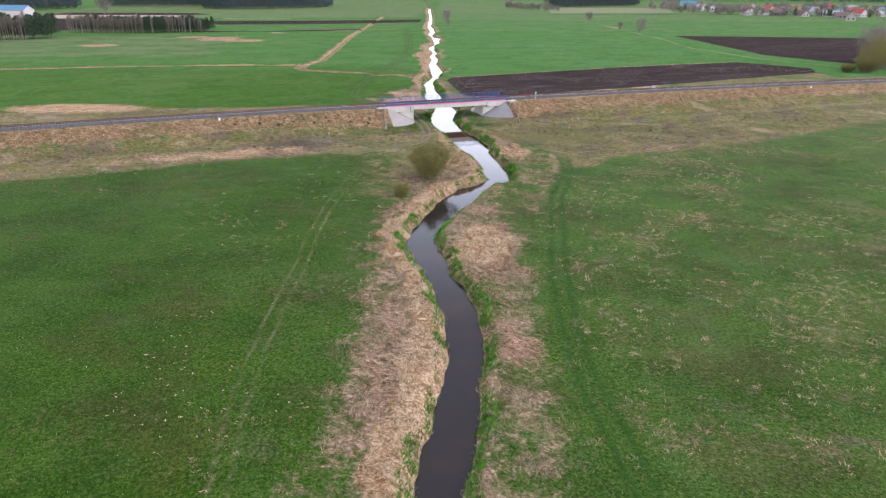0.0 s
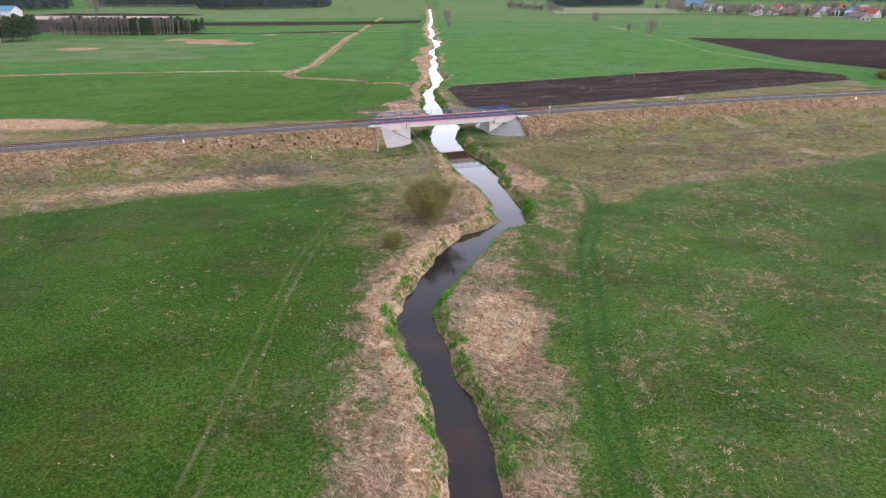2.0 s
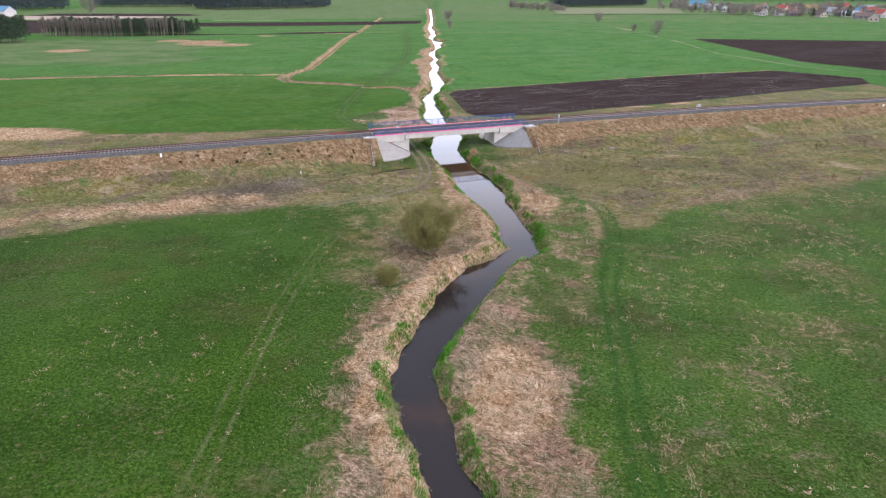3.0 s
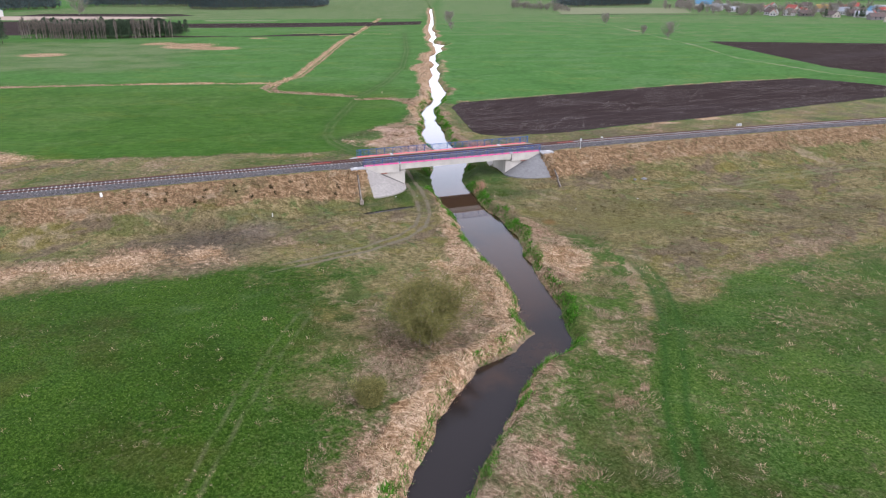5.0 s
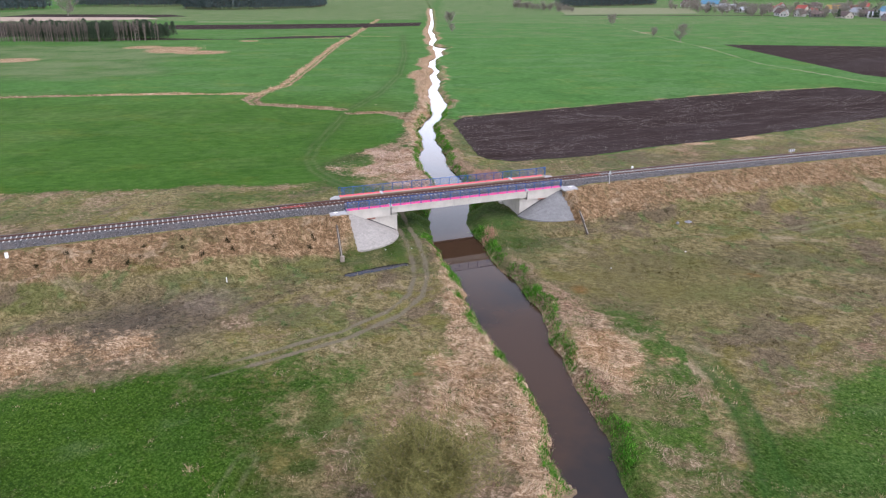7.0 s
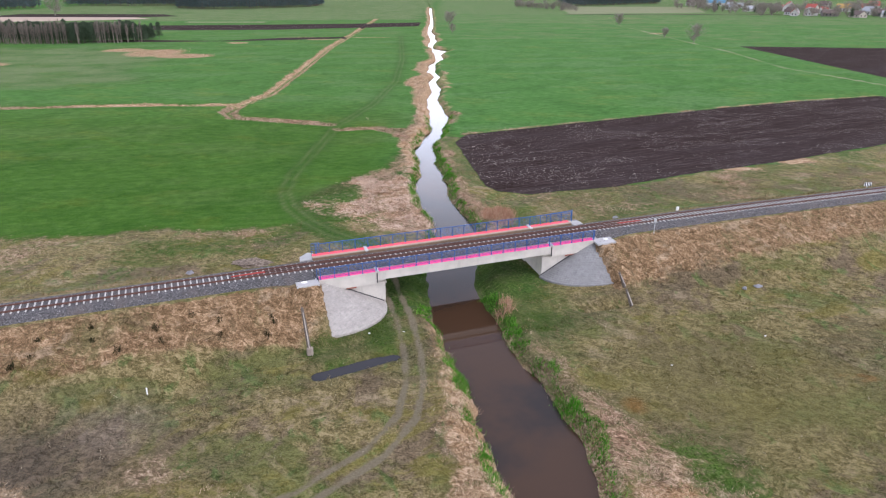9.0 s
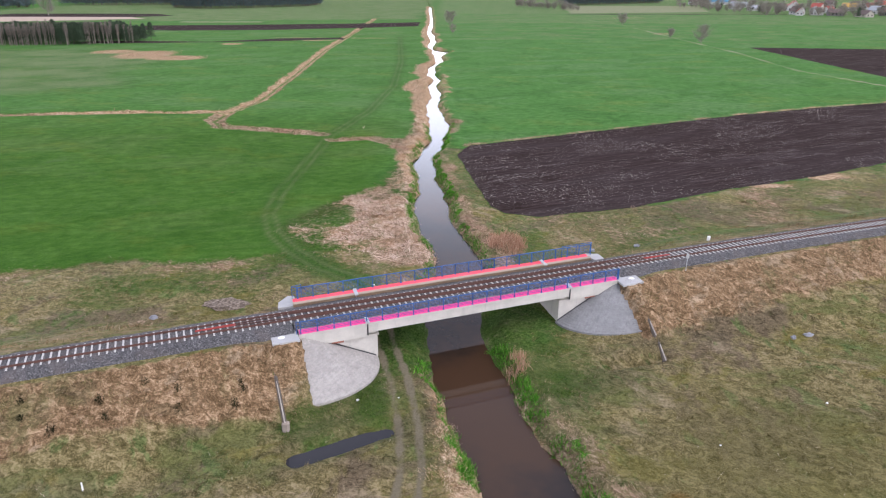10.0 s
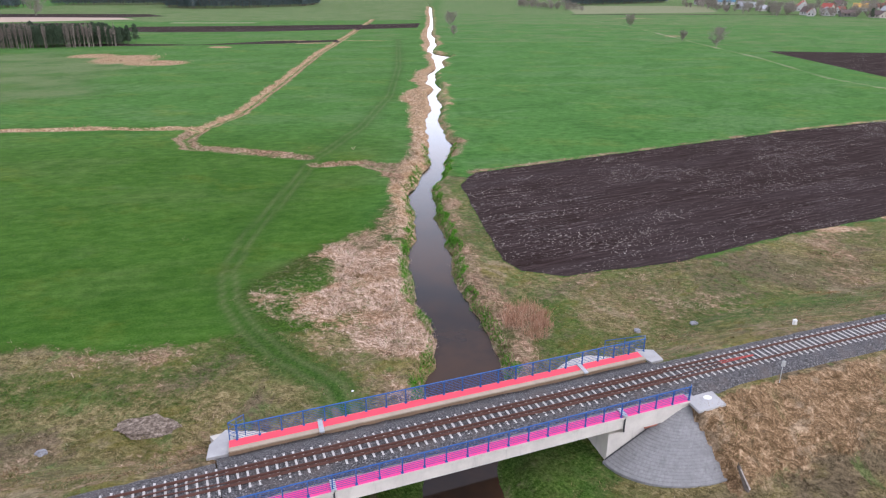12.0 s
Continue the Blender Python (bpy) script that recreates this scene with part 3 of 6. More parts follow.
RIVER_FAR = [
    (319.2, -7.9, -3.8), (329.6, -6.8, -3.7), (334.8, -6.4, -3.5), (345.9, -6.8, -3.2), (351.9, -7.3, -4.6), (358.2, -7.7, -5.2), (363.9, -7.6, -5.1), (368.6, -6.3, -3.8), (374.8, -6.6, -3.4),
    (381.1, -8.3, -4.8), (387.9, -10.0, -6.3), (396.6, -8.5, -6.0), (412.2, -9.3, -6.3), (420.9, -7.7, -5.3), (430.1, -6.3, -2.7), (439.9, -6.7, -3.4), (456.8, -7.2, -4.3), (466.0, -7.9, -2.0),
    (474, -9.4, 1.2), (482, -8.9, -0.4), (488, -9.0, -6.0), (494, -11.2, -9.0), (511.1, -11.9, -9.0), (523.6, -11.7, -7.8), (537.0, -10.8, -7.4), (555.0, -11.5, -8.9), (583.0, -13.2, -9.0),
    (605.4, -14.8, -11.6), (630.1, -14.7, -12.5), (663.4, -15.6, -12.0), (708.3, -15.0, -12.8), (761.4, -16.2, -13.8), (835.3, -17.9, -16.0), (928.8, -21.3, -18.3), (1045, -23.6, -21.0), (1065, -24.0, -23.5), (4200, -150, -149.9),
]
_river = np.array(RIVER_SOUTH + RIVER_NORTH + RIVER_FAR, float)


def banks(y):
    w = 0.7 * wob(y * 1.0, y * 0 + 3.3, 3.1) + 0.35 * wob(y * 1.0, y * 0 + 9.7, 1.1)
    w2 = 0.7 * wob(y * 1.0, y * 0 + 17.1, 2.7) + 0.35 * wob(y * 1.0, y * 0 + 25.9, 1.2)
    ragged = step((y - 200) / 15) * (1 - 0.5 * step((y - 300) / 40))
    w = w + ragged * (0.9 * wob(y * 1.0, y * 0 + 41.3, 5.0) + 0.6 * wob(y * 1.0, y * 0 + 57.7, 2.1))
    w2 = w2 + ragged * (0.9 * wob(y * 1.0, y * 0 + 71.9, 5.6) + 0.6 * wob(y * 1.0, y * 0 + 83.1, 2.3))
    return np.interp(y, _river[:, 0], _river[:, 1]) + w, np.interp(y, _river[:, 0], _river[:, 2]) + w2


def from_water(x, y):
    """Metres outside the river's edge, negative in the river; and whether it is the left bank."""
    xl, xr = banks(y)
    return np.maximum(xl - x, x - xr), x < (xl + xr) / 2


WEST_EDGE = [(-260, 20), (-140, 84), (-76, 117), (-64, 123), (-52, 129.5), (-41, 133), (-33, 136.2), (-24, 138.5)]
EAST_EDGE = [(21, 118), (24, 126), (28, 132), (33.5, 137), (42, 141.5), (57, 148), (77, 158), (116, 182), (260, 240)]
DIRT_ROAD = [(-25.5, 136.6), (-23.7, 137.2), (-17.6, 141), (-11, 145.4), (-6.4, 150.5), (-4.4, 155), (-4.0, 160), (-4.4, 165), (-5.6, 172), (-7.4, 179), (-9, 187), (-11.5, 193.3), (-16.9, 198), (-21.5, 203.4), (-25.4, 210), (-28, 218)]
FIELD_ROAD = [(-28, 218), (-29, 230), (-28.3, 249), (-27.5, 275.6), (-22.1, 306.5), (-19, 353.6), (-21, 425), (-30, 560)]
EAST_ROAD = [(14.6, 30), (13.7, 43), (12.8, 52), (12.7, 58), (13.1, 68.6), (14.6, 84), (15.9, 91), (17.4, 104), (18.5, 110), (20.6, 117), (22.6, 125), (23.6, 132), (23.7, 138), (22.6, 146), (20, 153)]
WEST_ROAD = [(-14.2, 30), (-15.7, 41), (-16.8, 48), (-17.3, 56), (-17.7, 66), (-17.6, 78), (-18.2, 90), (-18.1, 101), (-17.6, 110), (-16.8, 118), (-15.6, 126)]
RAIL_ROAD = [(40, 173.4), (57.8, 182.3), (76.7, 191), (130, 213)]
DITCH_EAST = [(-26, 270), (-18.3, 272), (-11, 266)]
DITCH_MID = [(-29.5, 276), (-41, 280), (-54.8, 283.7), (-59.2, 292), (-59, 304), (-55.8, 322), (-57.8, 383), (-62, 478), (-62.5, 593), (-64.8, 764)]
DITCH_WEST = [(-60, 303), (-80, 302.5), (-102, 299), (-126, 295), (-175, 281), (-330, 236)]
FIELD_LINE = [(120, 760), (135, 690), (138, 520), (140, 470), (136, 400), (150, 340), (190, 280)]
PLOUGHED = [(0.6, 257), (3.4, 265), (21, 274.5), (48, 288.5), (79, 304.6), (110, 318), (132, 326), (155, 303), (149, 287), (64, 241), (47, 233.5), (27.3, 222.5), (12.5, 218), (7.2, 219.3), (5.2, 223)]
PLOUGHED_EAST = [(157, 500), (330, 484), (330, 330), (183, 320), (160, 362)]
SPIT = [(-25.5, 215), (-25, 210.5), (-21, 204.5), (-14, 198), (-9.5, 192), (-3, 190), (-1.5, 203), (-4, 210), (-6, 222), (-6, 236), (-8, 250), (-10.5, 246), (-12.5, 235), (-18.5, 226.5)]


def embankment(u, v):
    """Height of the railway's bank over the fields, or below 0 beside it."""
    c = bend(u)
    out = np.maximum(np.maximum(u - 15.5, -17.6 - u), 0)
    crown = 3.1 + 1.1 * np.exp(-(((out - 1.3) / 1.4) ** 2)) * (out > 0)
    dv = np.maximum(np.abs(v - c) - crown, 0)
    gap = np.where((u > -17.6) & (u < 15.5), np.minimum(u + 17.6, 15.5 - u), 0)
    wide = 5.4 + 4.6 * step(out / 22)
    t = np.sqrt((dv / wide) ** 2 + (gap / 6.8) ** 2)
    sunk = 0.45 * step((0.3 - out) / 0.3) * step((np.abs(v - c) - 2.4) / 0.5)
    return 3.62 + 0.25 * step((out - 1.5) / 4) - sunk - 3.7 * t + 0.35 * step(out / 22) * np.exp(-((t - 1) / 0.3) ** 2)


def ground_z(x, y):
    d, left = from_water(x, y)
    z = 0.14 * wob(x, y, 14) + 0.1 * wob(x + 31, y, 3.1) + 0.05 * wob(x, y + 9, 0.9)
    z = z * step((600 - y) / 300)
    z = z + 0.25 * np.exp(-((d - 2.2) / 1.6) ** 2) * step((500 - y) / 100)
    for pts, wide, deep in ((DITCH_EAST, 1.5, 0.5), (DITCH_MID, 1.7, 0.6), (DITCH_WEST, 1.4, 0.5)):
        q = line_dist(x, y, pts)
        z = z - deep * np.exp(-((q / wide) ** 2)) + 0.18 * np.exp(-(((q - 2.6) / 1.2) ** 2))
    u, v = uv_of(x, y)
    e = embankment(u, v)
    for u0, u1, v0, v1 in ((15.4, 18.1, -4.4, -1.8), (-20.2, -17.7, -4.0, -1.7)):
        off = np.hypot(np.maximum(np.maximum(u0 - u, u - u1), 0), np.maximum(np.maximum(v0 - v, v - v1), 0))
        e = np.where((off < 0.8) & ((u > 15.5) | (u < -17.6)), np.maximum(e, 3.76 - 2.0 * off), e)
    k = 0.25
    z = np.where(e > z - 2, np.maximum(e, z) + k * np.exp(-np.abs(e - z) / k) * 0.3, z)
    # a wet hollow beside the near abutment, and a dry one on the other side
    q = line_dist(x, y, [(-12.6, 161.8), (-6.3, 165.2)])
    z = z - 0.9 * np.exp(-((q / 0.98) ** 2)) * (1 + 0.5 * wob(x, y, 1.6) + 0.25 * wob(x, y, 0.8))
    q = line_dist(x, y, [(13.6, 175.4), (18.0, 176.6)])
    z = z - 0.85 * np.exp(-((q / 0.8) ** 2))
    under = (u > -10) & (u < 8) & (np.abs(v) < 5)
    bank = WATER_Z + 0.02 + (z - WATER_Z) * step(d / np.where(under, 3.0, 1.25)) ** 0.8
    shoal = np.where(left, 0.5 * np.exp(-(((y - 122.5) / 4.0) ** 2)), 0) * (1 + 0.9 * wob(x, y, 1.7))
    bed = WATER_Z + 0.05 * step(shoal / 0.8) - 0.75 * step((-d - shoal) / 1.2) - 0.03 * step(-d / 2.0)
    return np.where(d > 0, bank, bed)


def by_water(x, y):
    """1 where tall pale reed lies flattened: a belt along the water, and a few beds away from it."""
    d, left = from_water(x, y)
    belt = np.where(left, 4.3, 1.6) + 2.2 * wob(x, y, 4.0) + 1.2 * wob(x, y, 1.2)
    k = step((belt - d) / 1.6) * np.where(left, 1.0, 0.55)
    for cx, cy, rx, ry in ((5.0, 87, 5.5, 9), (15.5, 143, 6, 7.5), (2, 139, 6, 13), (-15, 212, 14, 26), (-101, 192, 34, 12), (52, 236, 12, 4), (66, 242, 11, 4.5)):
        k = np.maximum(k, step(1.8 * (1 - np.hypot((x - cx) / rx, (y - cy) / ry) + 0.8 * wob(x, y, 3.0))))
    margin = y - np.interp(x, [p[0] for p in WEST_EDGE], [p[1] for p in WEST_EDGE])
    k = np.maximum(k, np.where((x < -26) & (y < 155), 0.75 * np.exp(-(((margin - 6) / 6) ** 2)) * (1 + wob(x, y, 5)), 0))
    return np.where(y > 300, 0.6, k)


def zones(x, y):
    """What grows where: weights of dry reed, soil, rough grass, sown green, worn track, pale stubble."""
    jx, jy = x + 1.6 * wob(x, y, 5.5) + 1.6 * wob(x + 50, y, 1.2), y + 2.2 * wob(x + 90, y + 40, 4.5) + 1.2 * wob(x, y + 70, 1.4)
    d, left = from_water(x, y)
    u, v = uv_of(x, y)
    vr = v - bend(u)
    dry, soil, olive, crop, wear, pale = (np.zeros(np.shape(x)) for _ in range(6))
    south = vr < 0
    # rough ground along the railway
    we = np.interp(jx, [p[0] for p in WEST_EDGE], [p[1] for p in WEST_EDGE])
    ee = np.interp(jx, [p[0] for p in EAST_EDGE], [p[1] for p in EAST_EDGE])
    beyond = np.where(x < 5, jy - np.where(jx > -24, np.interp(jx, [-24, -16, -12, -9.5, 5], [138.5, 137, 130, 118, 106]), we), jy - np.where(jx < 21, 150, ee))
    loose = np.where(x > 5, step((36 - x) / 8), step((x + 26) / 5))
    olive = np.where(south, step(0.5 + (beyond + (1.5 + 12 * loose) * wob(x, y, 9) + (2 + 4 * loose) * wob(x, y, 3.5)) / np.where(x > 5, 15, np.where(x > -24, 22, 8))), olive)
    olive = np.where(south & (x > 11), np.maximum(olive, 0.14 + 0.5 * wob(x, y, 13) + 0.4 * wob(x, y, 3.5)), olive)
    olive = np.where(south & (x < -8), np.maximum(olive, 0.02 + 0.6 * wob(x, y, 15)), olive)
    edge_n = np.where(jx < -6, 203.5 + 0.18 * (jx + 24), 600.0)
    near_rail = np.where(x < -6, step((edge_n - jy) / 3), np.where(jx < 150, step((np.interp(jx, [-6, 0, 8, 30, 65, 150], [232, 226, 222, 226, 243, 290]) - jy) / 3), step((40 - vr) / 4)))
    olive = np.where(~south, near_rail * (0.8 + 0.7 * wob(x, y, 8)) * np.where(x > 5, 0.72, 1.0), olive)
    strip = np.where(south & (x < -14), np.exp(-(((beyond - 6) / 6.5) ** 2)), 0)
    dry = np.maximum(dry, strip * np.clip(0.5 + 1.2 * wob(x, y, 14) + 0.9 * wob(x, y, 4.5), 0, 1))
    dry = np.maximum(dry, np.where(south & (x > 22), 0.62 * np.exp(-(((beyond - 3) / 4) ** 2)) * (0.6 + wob(x, y, 15)), 0))
    slope = np.where((np.abs(vr) > 2.9) & ((u < -17) | (u > 15)), np.clip(1 - (np.abs(vr) - 7.5) / 3, 0, 1), 0)
    dry = np.maximum(dry, np.where(south, 0.2, 0.36) * slope * (1 + 0.7 * wob(x, y, 6) + 0.5 * wob(x, y, 2)))
    bank_grass = np.where(south, 0.72, 0.25) * slope
    # river banks south of the railway
    ld = np.interp(jy, [20, 38, 42, 49, 58, 66, 78, 95, 110, 118, 128, 136, 142, 150, 165, 172], [-14, -13, -11.6, -10.4, -10.4, -9.7, -9.2, -10.6, -12.2, -10.5, -11, -7, -1.5, -1.0, -2.5, -4])
    rd = np.interp(jy, [20, 38, 49, 56, 66, 78, 90, 99, 108, 115, 119, 123, 128, 133, 138, 150, 160, 170], [10, 10.6, 10.5, 11.2, 10.2, 11.3, 11.2, 9.2, 9.8, 13.2, 13, 9.5, 9, 13, 17, 17, 12, 7])
    lw = step(0.5 + (jx - ld) / 7) * (left & south)
    rw = step(0.5 + (rd - jx) / 6) * (~left & south)
    mixed = 0.62 + 0.5 * wob(x, y, 6.0) + 0.4 * wob(x, y + 33, 2.2)
    close = by_water(x, y)
    dry = np.maximum(dry, np.where(jy < 172, lw * np.clip(mixed + 0.45 * close - 0.12 * step((4 - jx + ld) / 3), 0, 1), 0))
    dry = np.maximum(dry, np.where(jy < 172, rw * np.clip(mixed - 0.04 + 0.45 * close - 0.22 * step((64 - y) / 8) * step((jx - 7) / 3), 0, 1), 0))
    # scattered dry tufts in the east meadow
    dry = np.maximum(dry, np.where(south & (x > 11) & (olive < 0.5), 0.2 + 0.32 * wob(x, y, 9), 0))
    dry = np.maximum(dry, np.where(south & (x < -10) & (olive < 0.5), 0.1 + 0.3 * wob(x, y, 8), 0))
    # north of the railway
    north = ~south & (y > 150)
    crop = np.where(north, 1 - near_rail, crop)
    dry = np.maximum(dry, np.where(north, near_rail * (np.where(x > 5, 0.2, 0.22) + 0.75 * wob(x, y, 7) + 0.35 * wob(x, y, 2.5)), 0))
    dry = np.maximum(dry, np.where(north & (x < -28), 0.42 * np.exp(-(((jy - edge_n + 3.5) / 3.5) ** 2)) * (0.8 + 1.3 * wob(x, y, 9) + 0.8 * wob(x, y, 2.5)), 0))
    dry = np.maximum(dry, inside(jx, jy, SPIT, 2.2) * np.clip(0.6 + 0.9 * wob(x, y, 7) + 0.5 * wob(x, y, 2.4) - 0.2 * (np.hypot(x + 20, y - 218) < 6), 0.25, 1))
    crop = crop * (1 - inside(jx, jy, SPIT, 1.2))
    lwide = 4.8 + 3 * wob(x * 0, y, 21) + 1.6 * wob(x, y, 2.6) + 3.5 * np.exp(-(((y - 352) / 16) ** 2)) + 4 * np.exp(-(((y - 267) / 8) ** 2))
    bank = np.where(north & left, step((lwide + 1.0 - d) / 4.0), 0) * step((y - 226) / 8) * step((1085 - y) / 20)
    dry = np.maximum(dry, 0.9 * bank)
    rbank = np.where(north & ~left, step((4.6 + 2.5 * wob(x * 0, y, 13) + 1.5 * wob(x, y, 2.6) - d) / 3.0), 0) * step((1085 - y) / 20)
    dry = np.maximum(dry, 0.62 * rbank * (0.8 + wob(x, y, 5)))
    corner = np.where(north & ~left & (y < 262), step((9 - d) / 3), 0)
    crop = crop * (1 - corner)
    olive = np.maximum(olive, 0.5 * corner)
    for pts, wide, w in ((DITCH_EAST, 2.7, 0.95), (DITCH_MID, 2.8, 0.95), (DITCH_WEST, 2.7, 0.95)):
        q = line_dist(x, y, pts)
        dry = np.maximum(dry, w * step((wide + 0.5 + 1.2 * wob(x, y, 6) + 0.8 * wob(x, y, 2) - q) / 2.2))
        dry = dry * (1 - 0.75 * np.exp(-((q / 0.6) ** 2)))
    n_edge = line_dist(x, y, PLOUGHED[1:7])
    dry = np.maximum(dry, (0.55 + 0.7 * wob(x, y, 4)) * step((2.6 - n_edge) / 1.6) * north)
    for cx, cy, rx, ry, w in ((-140, 450, 18, 26, 0.95), (-122, 436, 20, 14, 0.9), (-160, 462, 16, 14, 0.8), (-190, 396, 15, 13, 0.9), (-101, 192, 28, 11, 0.9), (52, 236, 9, 2.5, 0.95), (66, 242, 8, 3, 0.95), (140, 596, 9, 5, 0.9), (6, 206, 4, 6, 0.6), (-117, 507, 9, 7, 0.9), (-85, 533, 34, 5, 0.7), (165, 800, 30, 8, 0.6), (-70, 550, 60, 3, 0.7)):
        dry = np.maximum(dry, w * step(1.6 * (1 - np.hypot((jx - cx) / rx, (jy - cy) / ry))))
    meadow_w = inside(jx, jy, [(-300, 320), (-120, 335), (-108, 350), (-125, 392), (-118, 430), (-160, 470), (-300, 470)], 14)
    crop = crop * (1 - 0.4 * meadow_w)
    olive = np.maximum(olive, 0.25 * meadow_w)
    # this far field's green is muted in place of distance haze
    far_haze = inside(x, y, [(-480, 690), (-20, 760), (-20, 1500), (-480, 1500)], 20)
    crop = crop * (1 - 0.35 * far_haze)
    olive = np.maximum(olive, 0.28 * far_haze)
    sx, sy = x + 0.35 * wob(x, y, 2.2), y + 0.35 * wob(x + 9, y, 2.2)
    soil = np.maximum(inside(sx, sy, PLOUGHED, 0.7), inside(x, y, PLOUGHED_EAST, 2))
    soil = np.maximum(soil, inside(x, y, [(-224, 612), (-184, 606), (-121, 617), (-61, 643), (-23, 664), (-23, 716), (-66, 696), (-135, 677), (-224, 658)], 3))
    soil = np.maximum(soil, inside(x, y, [(-200, 508), (-162, 510), (-96, 527), (-62, 543), (-63, 554), (-100, 545), (-132, 520), (-168, 523), (-200, 523)], 2))
    soil = np.maximum(soil, inside(x, y, [(-420, 520), (-270, 520), (-270, 700), (-420, 670)], 3))
    soil = np.maximum(soil, inside(x, y, [(-420, 770), (-285, 775), (-255, 800), (-285, 838), (-420, 830)], 3))
    soil = np.maximum(soil, inside(x, y, [(120, 862), (420, 890), (420, 900), (120, 872)], 3))
    pale = np.maximum(pale, inside(x, y, [(-460, 702), (-350, 698), (-262, 750), (-290, 780), (-460, 765)], 3))
    pale = np.maximum(pale, 0.42 * inside(x, y, [(125, 880), (290, 930), (345, 1130), (150, 1110)], 4))
    pale = np.maximum(pale, (0.4 + 0.3 * wob(x, y, 11)) * step((1.8 - line_dist(x, y, FIELD_LINE)) / 0.9))
    pale = np.maximum(pale, 0.7 * inside(x, y, [(-215, 700), (-150, 706), (-150, 714), (-215, 708)], 3))
    ley_haze = 0.55 * meadow_w
    # these far fields are greyed as painted haze, mostly more with distance
    for poly, w in (([(-480, 690), (-290, 700), (-20, 760), (-20, 1500), (-480, 1500)], 0.6), ([(-200, 545), (-22, 560), (-22, 660), (-110, 605), (-205, 612)], 0.3), ([(-15, 540), (130, 540), (160, 520), (360, 505), (360, 700), (-15, 700)], 0.35), ([(-15, 700), (700, 700), (700, 860), (-15, 860)], 0.55), ([(-15, 860), (900, 860), (900, 1500), (-15, 1500)], 0.7)):
        ley_haze = np.maximum(ley_haze, w * inside(x, y, poly, 14))
    # tracks
    q = line_dist(x, y, DIRT_ROAD)
    rut = np.exp(-(((q - 0.8) / 0.4) ** 2)) * (0.8 + 0.7 * wob(x, y, 1.3))
    strong = np.where(y < 190, 0.85, 0.0) * step((x + 27) / 9)
    wear = np.maximum(wear, strong * (rut + 0.25 * np.exp(-((q / 1.1) ** 2))))
    dry = dry * (1 - 0.85 * np.exp(-((q / 2.1) ** 2)))
    olive = olive * (1 - np.where(y > 188, 0.8, 0.2) * np.exp(-((q / 2.1) ** 2)))
    crop = np.where(y > 188, np.maximum(crop, 0.3 * np.exp(-((q / 2.2) ** 2))), crop)
    grass_road = np.exp(-((line_dist(x, y, EAST_ROAD) / 1.7) ** 2)) * step((149 - y) / 14)
    green = np.where(y > 112, 0.75, 0.9)
    dry = dry * (1 - green * grass_road)
    olive = olive * (1 - green * 0.85 * grass_road)
    ruts = np.zeros(np.shape(x))
    for pts, w, off, half in ((EAST_ROAD, 0.0, 0.78, 0.25), (WEST_ROAD, 0.42, 0.7, 0.12), (FIELD_ROAD, 0.26, 0.78, 0.32), (DIRT_ROAD[10:], 0.4, 0.78, 0.3), (RAIL_ROAD, 0.75, 0.9, 0.35)):
        ruts = np.maximum(ruts, w * np.exp(-(((line_dist(x, y, pts) - off) / half) ** 2)))
    ruts = ruts * (0.85 + 0.7 * wob(x, y, 6)) * np.where((y > 165) & (y < 230) & (x > 30), step((x - 40) / 12), 1)
    verge = np.exp(-((line_dist(x, y, DIRT_ROAD[11:] + FIELD_ROAD[1:]) / 2.4) ** 2))
    lane = line_dist(x, y, EAST_ROAD)
    track = np.maximum(step((149 - y) / 14) * (0.72 + 0.2 * step((125 - y) / 20)) * np.exp(-(((lane - 0.85) / 0.34) ** 2)) + 0.12 * np.exp(-((lane / 1.3) ** 2)), 0.45 * verge)
    wear = np.maximum(wear, np.where((d > -0.5) & (d < 0.5) & (y < 600), 0.42, 0))
    # a muddy spit inside the bend and fresh green along the edge under the bridge
    wear = np.maximum(wear, np.where(left, 0.6 * np.exp(-(((y - 121) / 8.5) ** 4)) * step((0.9 - d) / 0.8), 0))
    shade = step((10.5 + 5 * wob(x, y, 3) - np.abs(vr)) / 6) * step((u + 13 + 3 * wob(x, y, 2.5)) / 4) * step((11.5 + 3 * wob(x, y, 2.5) - u) / 4)
    dry = dry * (1 - 0.8 * shade)
    olive = olive * (1 - 0.7 * shade)
    fade = inside(jx, jy, [(-25, 138.5), (-8, 141), (-8, 106), (-13.5, 106), (-16, 128)], 9)
    olive = olive * (1 - fade) + fade * np.clip(0.36 + 0.7 * wob(x, y, 2.2) + 0.5 * wob(x, y, 8), 0, 1)
    dry = dry * (1 - 0.45 * fade)
    wet = np.maximum(inside(jx, jy, [(-15.5, 164), (-12, 160.5), (-5, 163), (-4.4, 172), (-8, 177), (-12.5, 172)], 1.6), inside(jx, jy, [(4.5, 161), (9, 165.5), (13, 171), (12, 181), (3, 184), (5, 172)], 4.0))
    wet = wet * (1 - np.clip(wear * 1.4, 0, 1)) * np.clip(0.8 + 0.9 * wob(x, y, 2.5), 0, 1)
    track = np.maximum(track, 0.5 * wet)
    dry, olive = dry * (1 - 0.7 * wet), olive * (1 - 0.5 * wet)
    patch = inside(jx, jy, [(11, 96), (21, 110), (27.5, 131), (21, 150), (8, 152), (12, 130)], 4) * (1 - grass_road)
    olive = np.maximum(olive, patch * np.clip(0.36 + 0.8 * wob(x, y, 3.5), 0, 1))
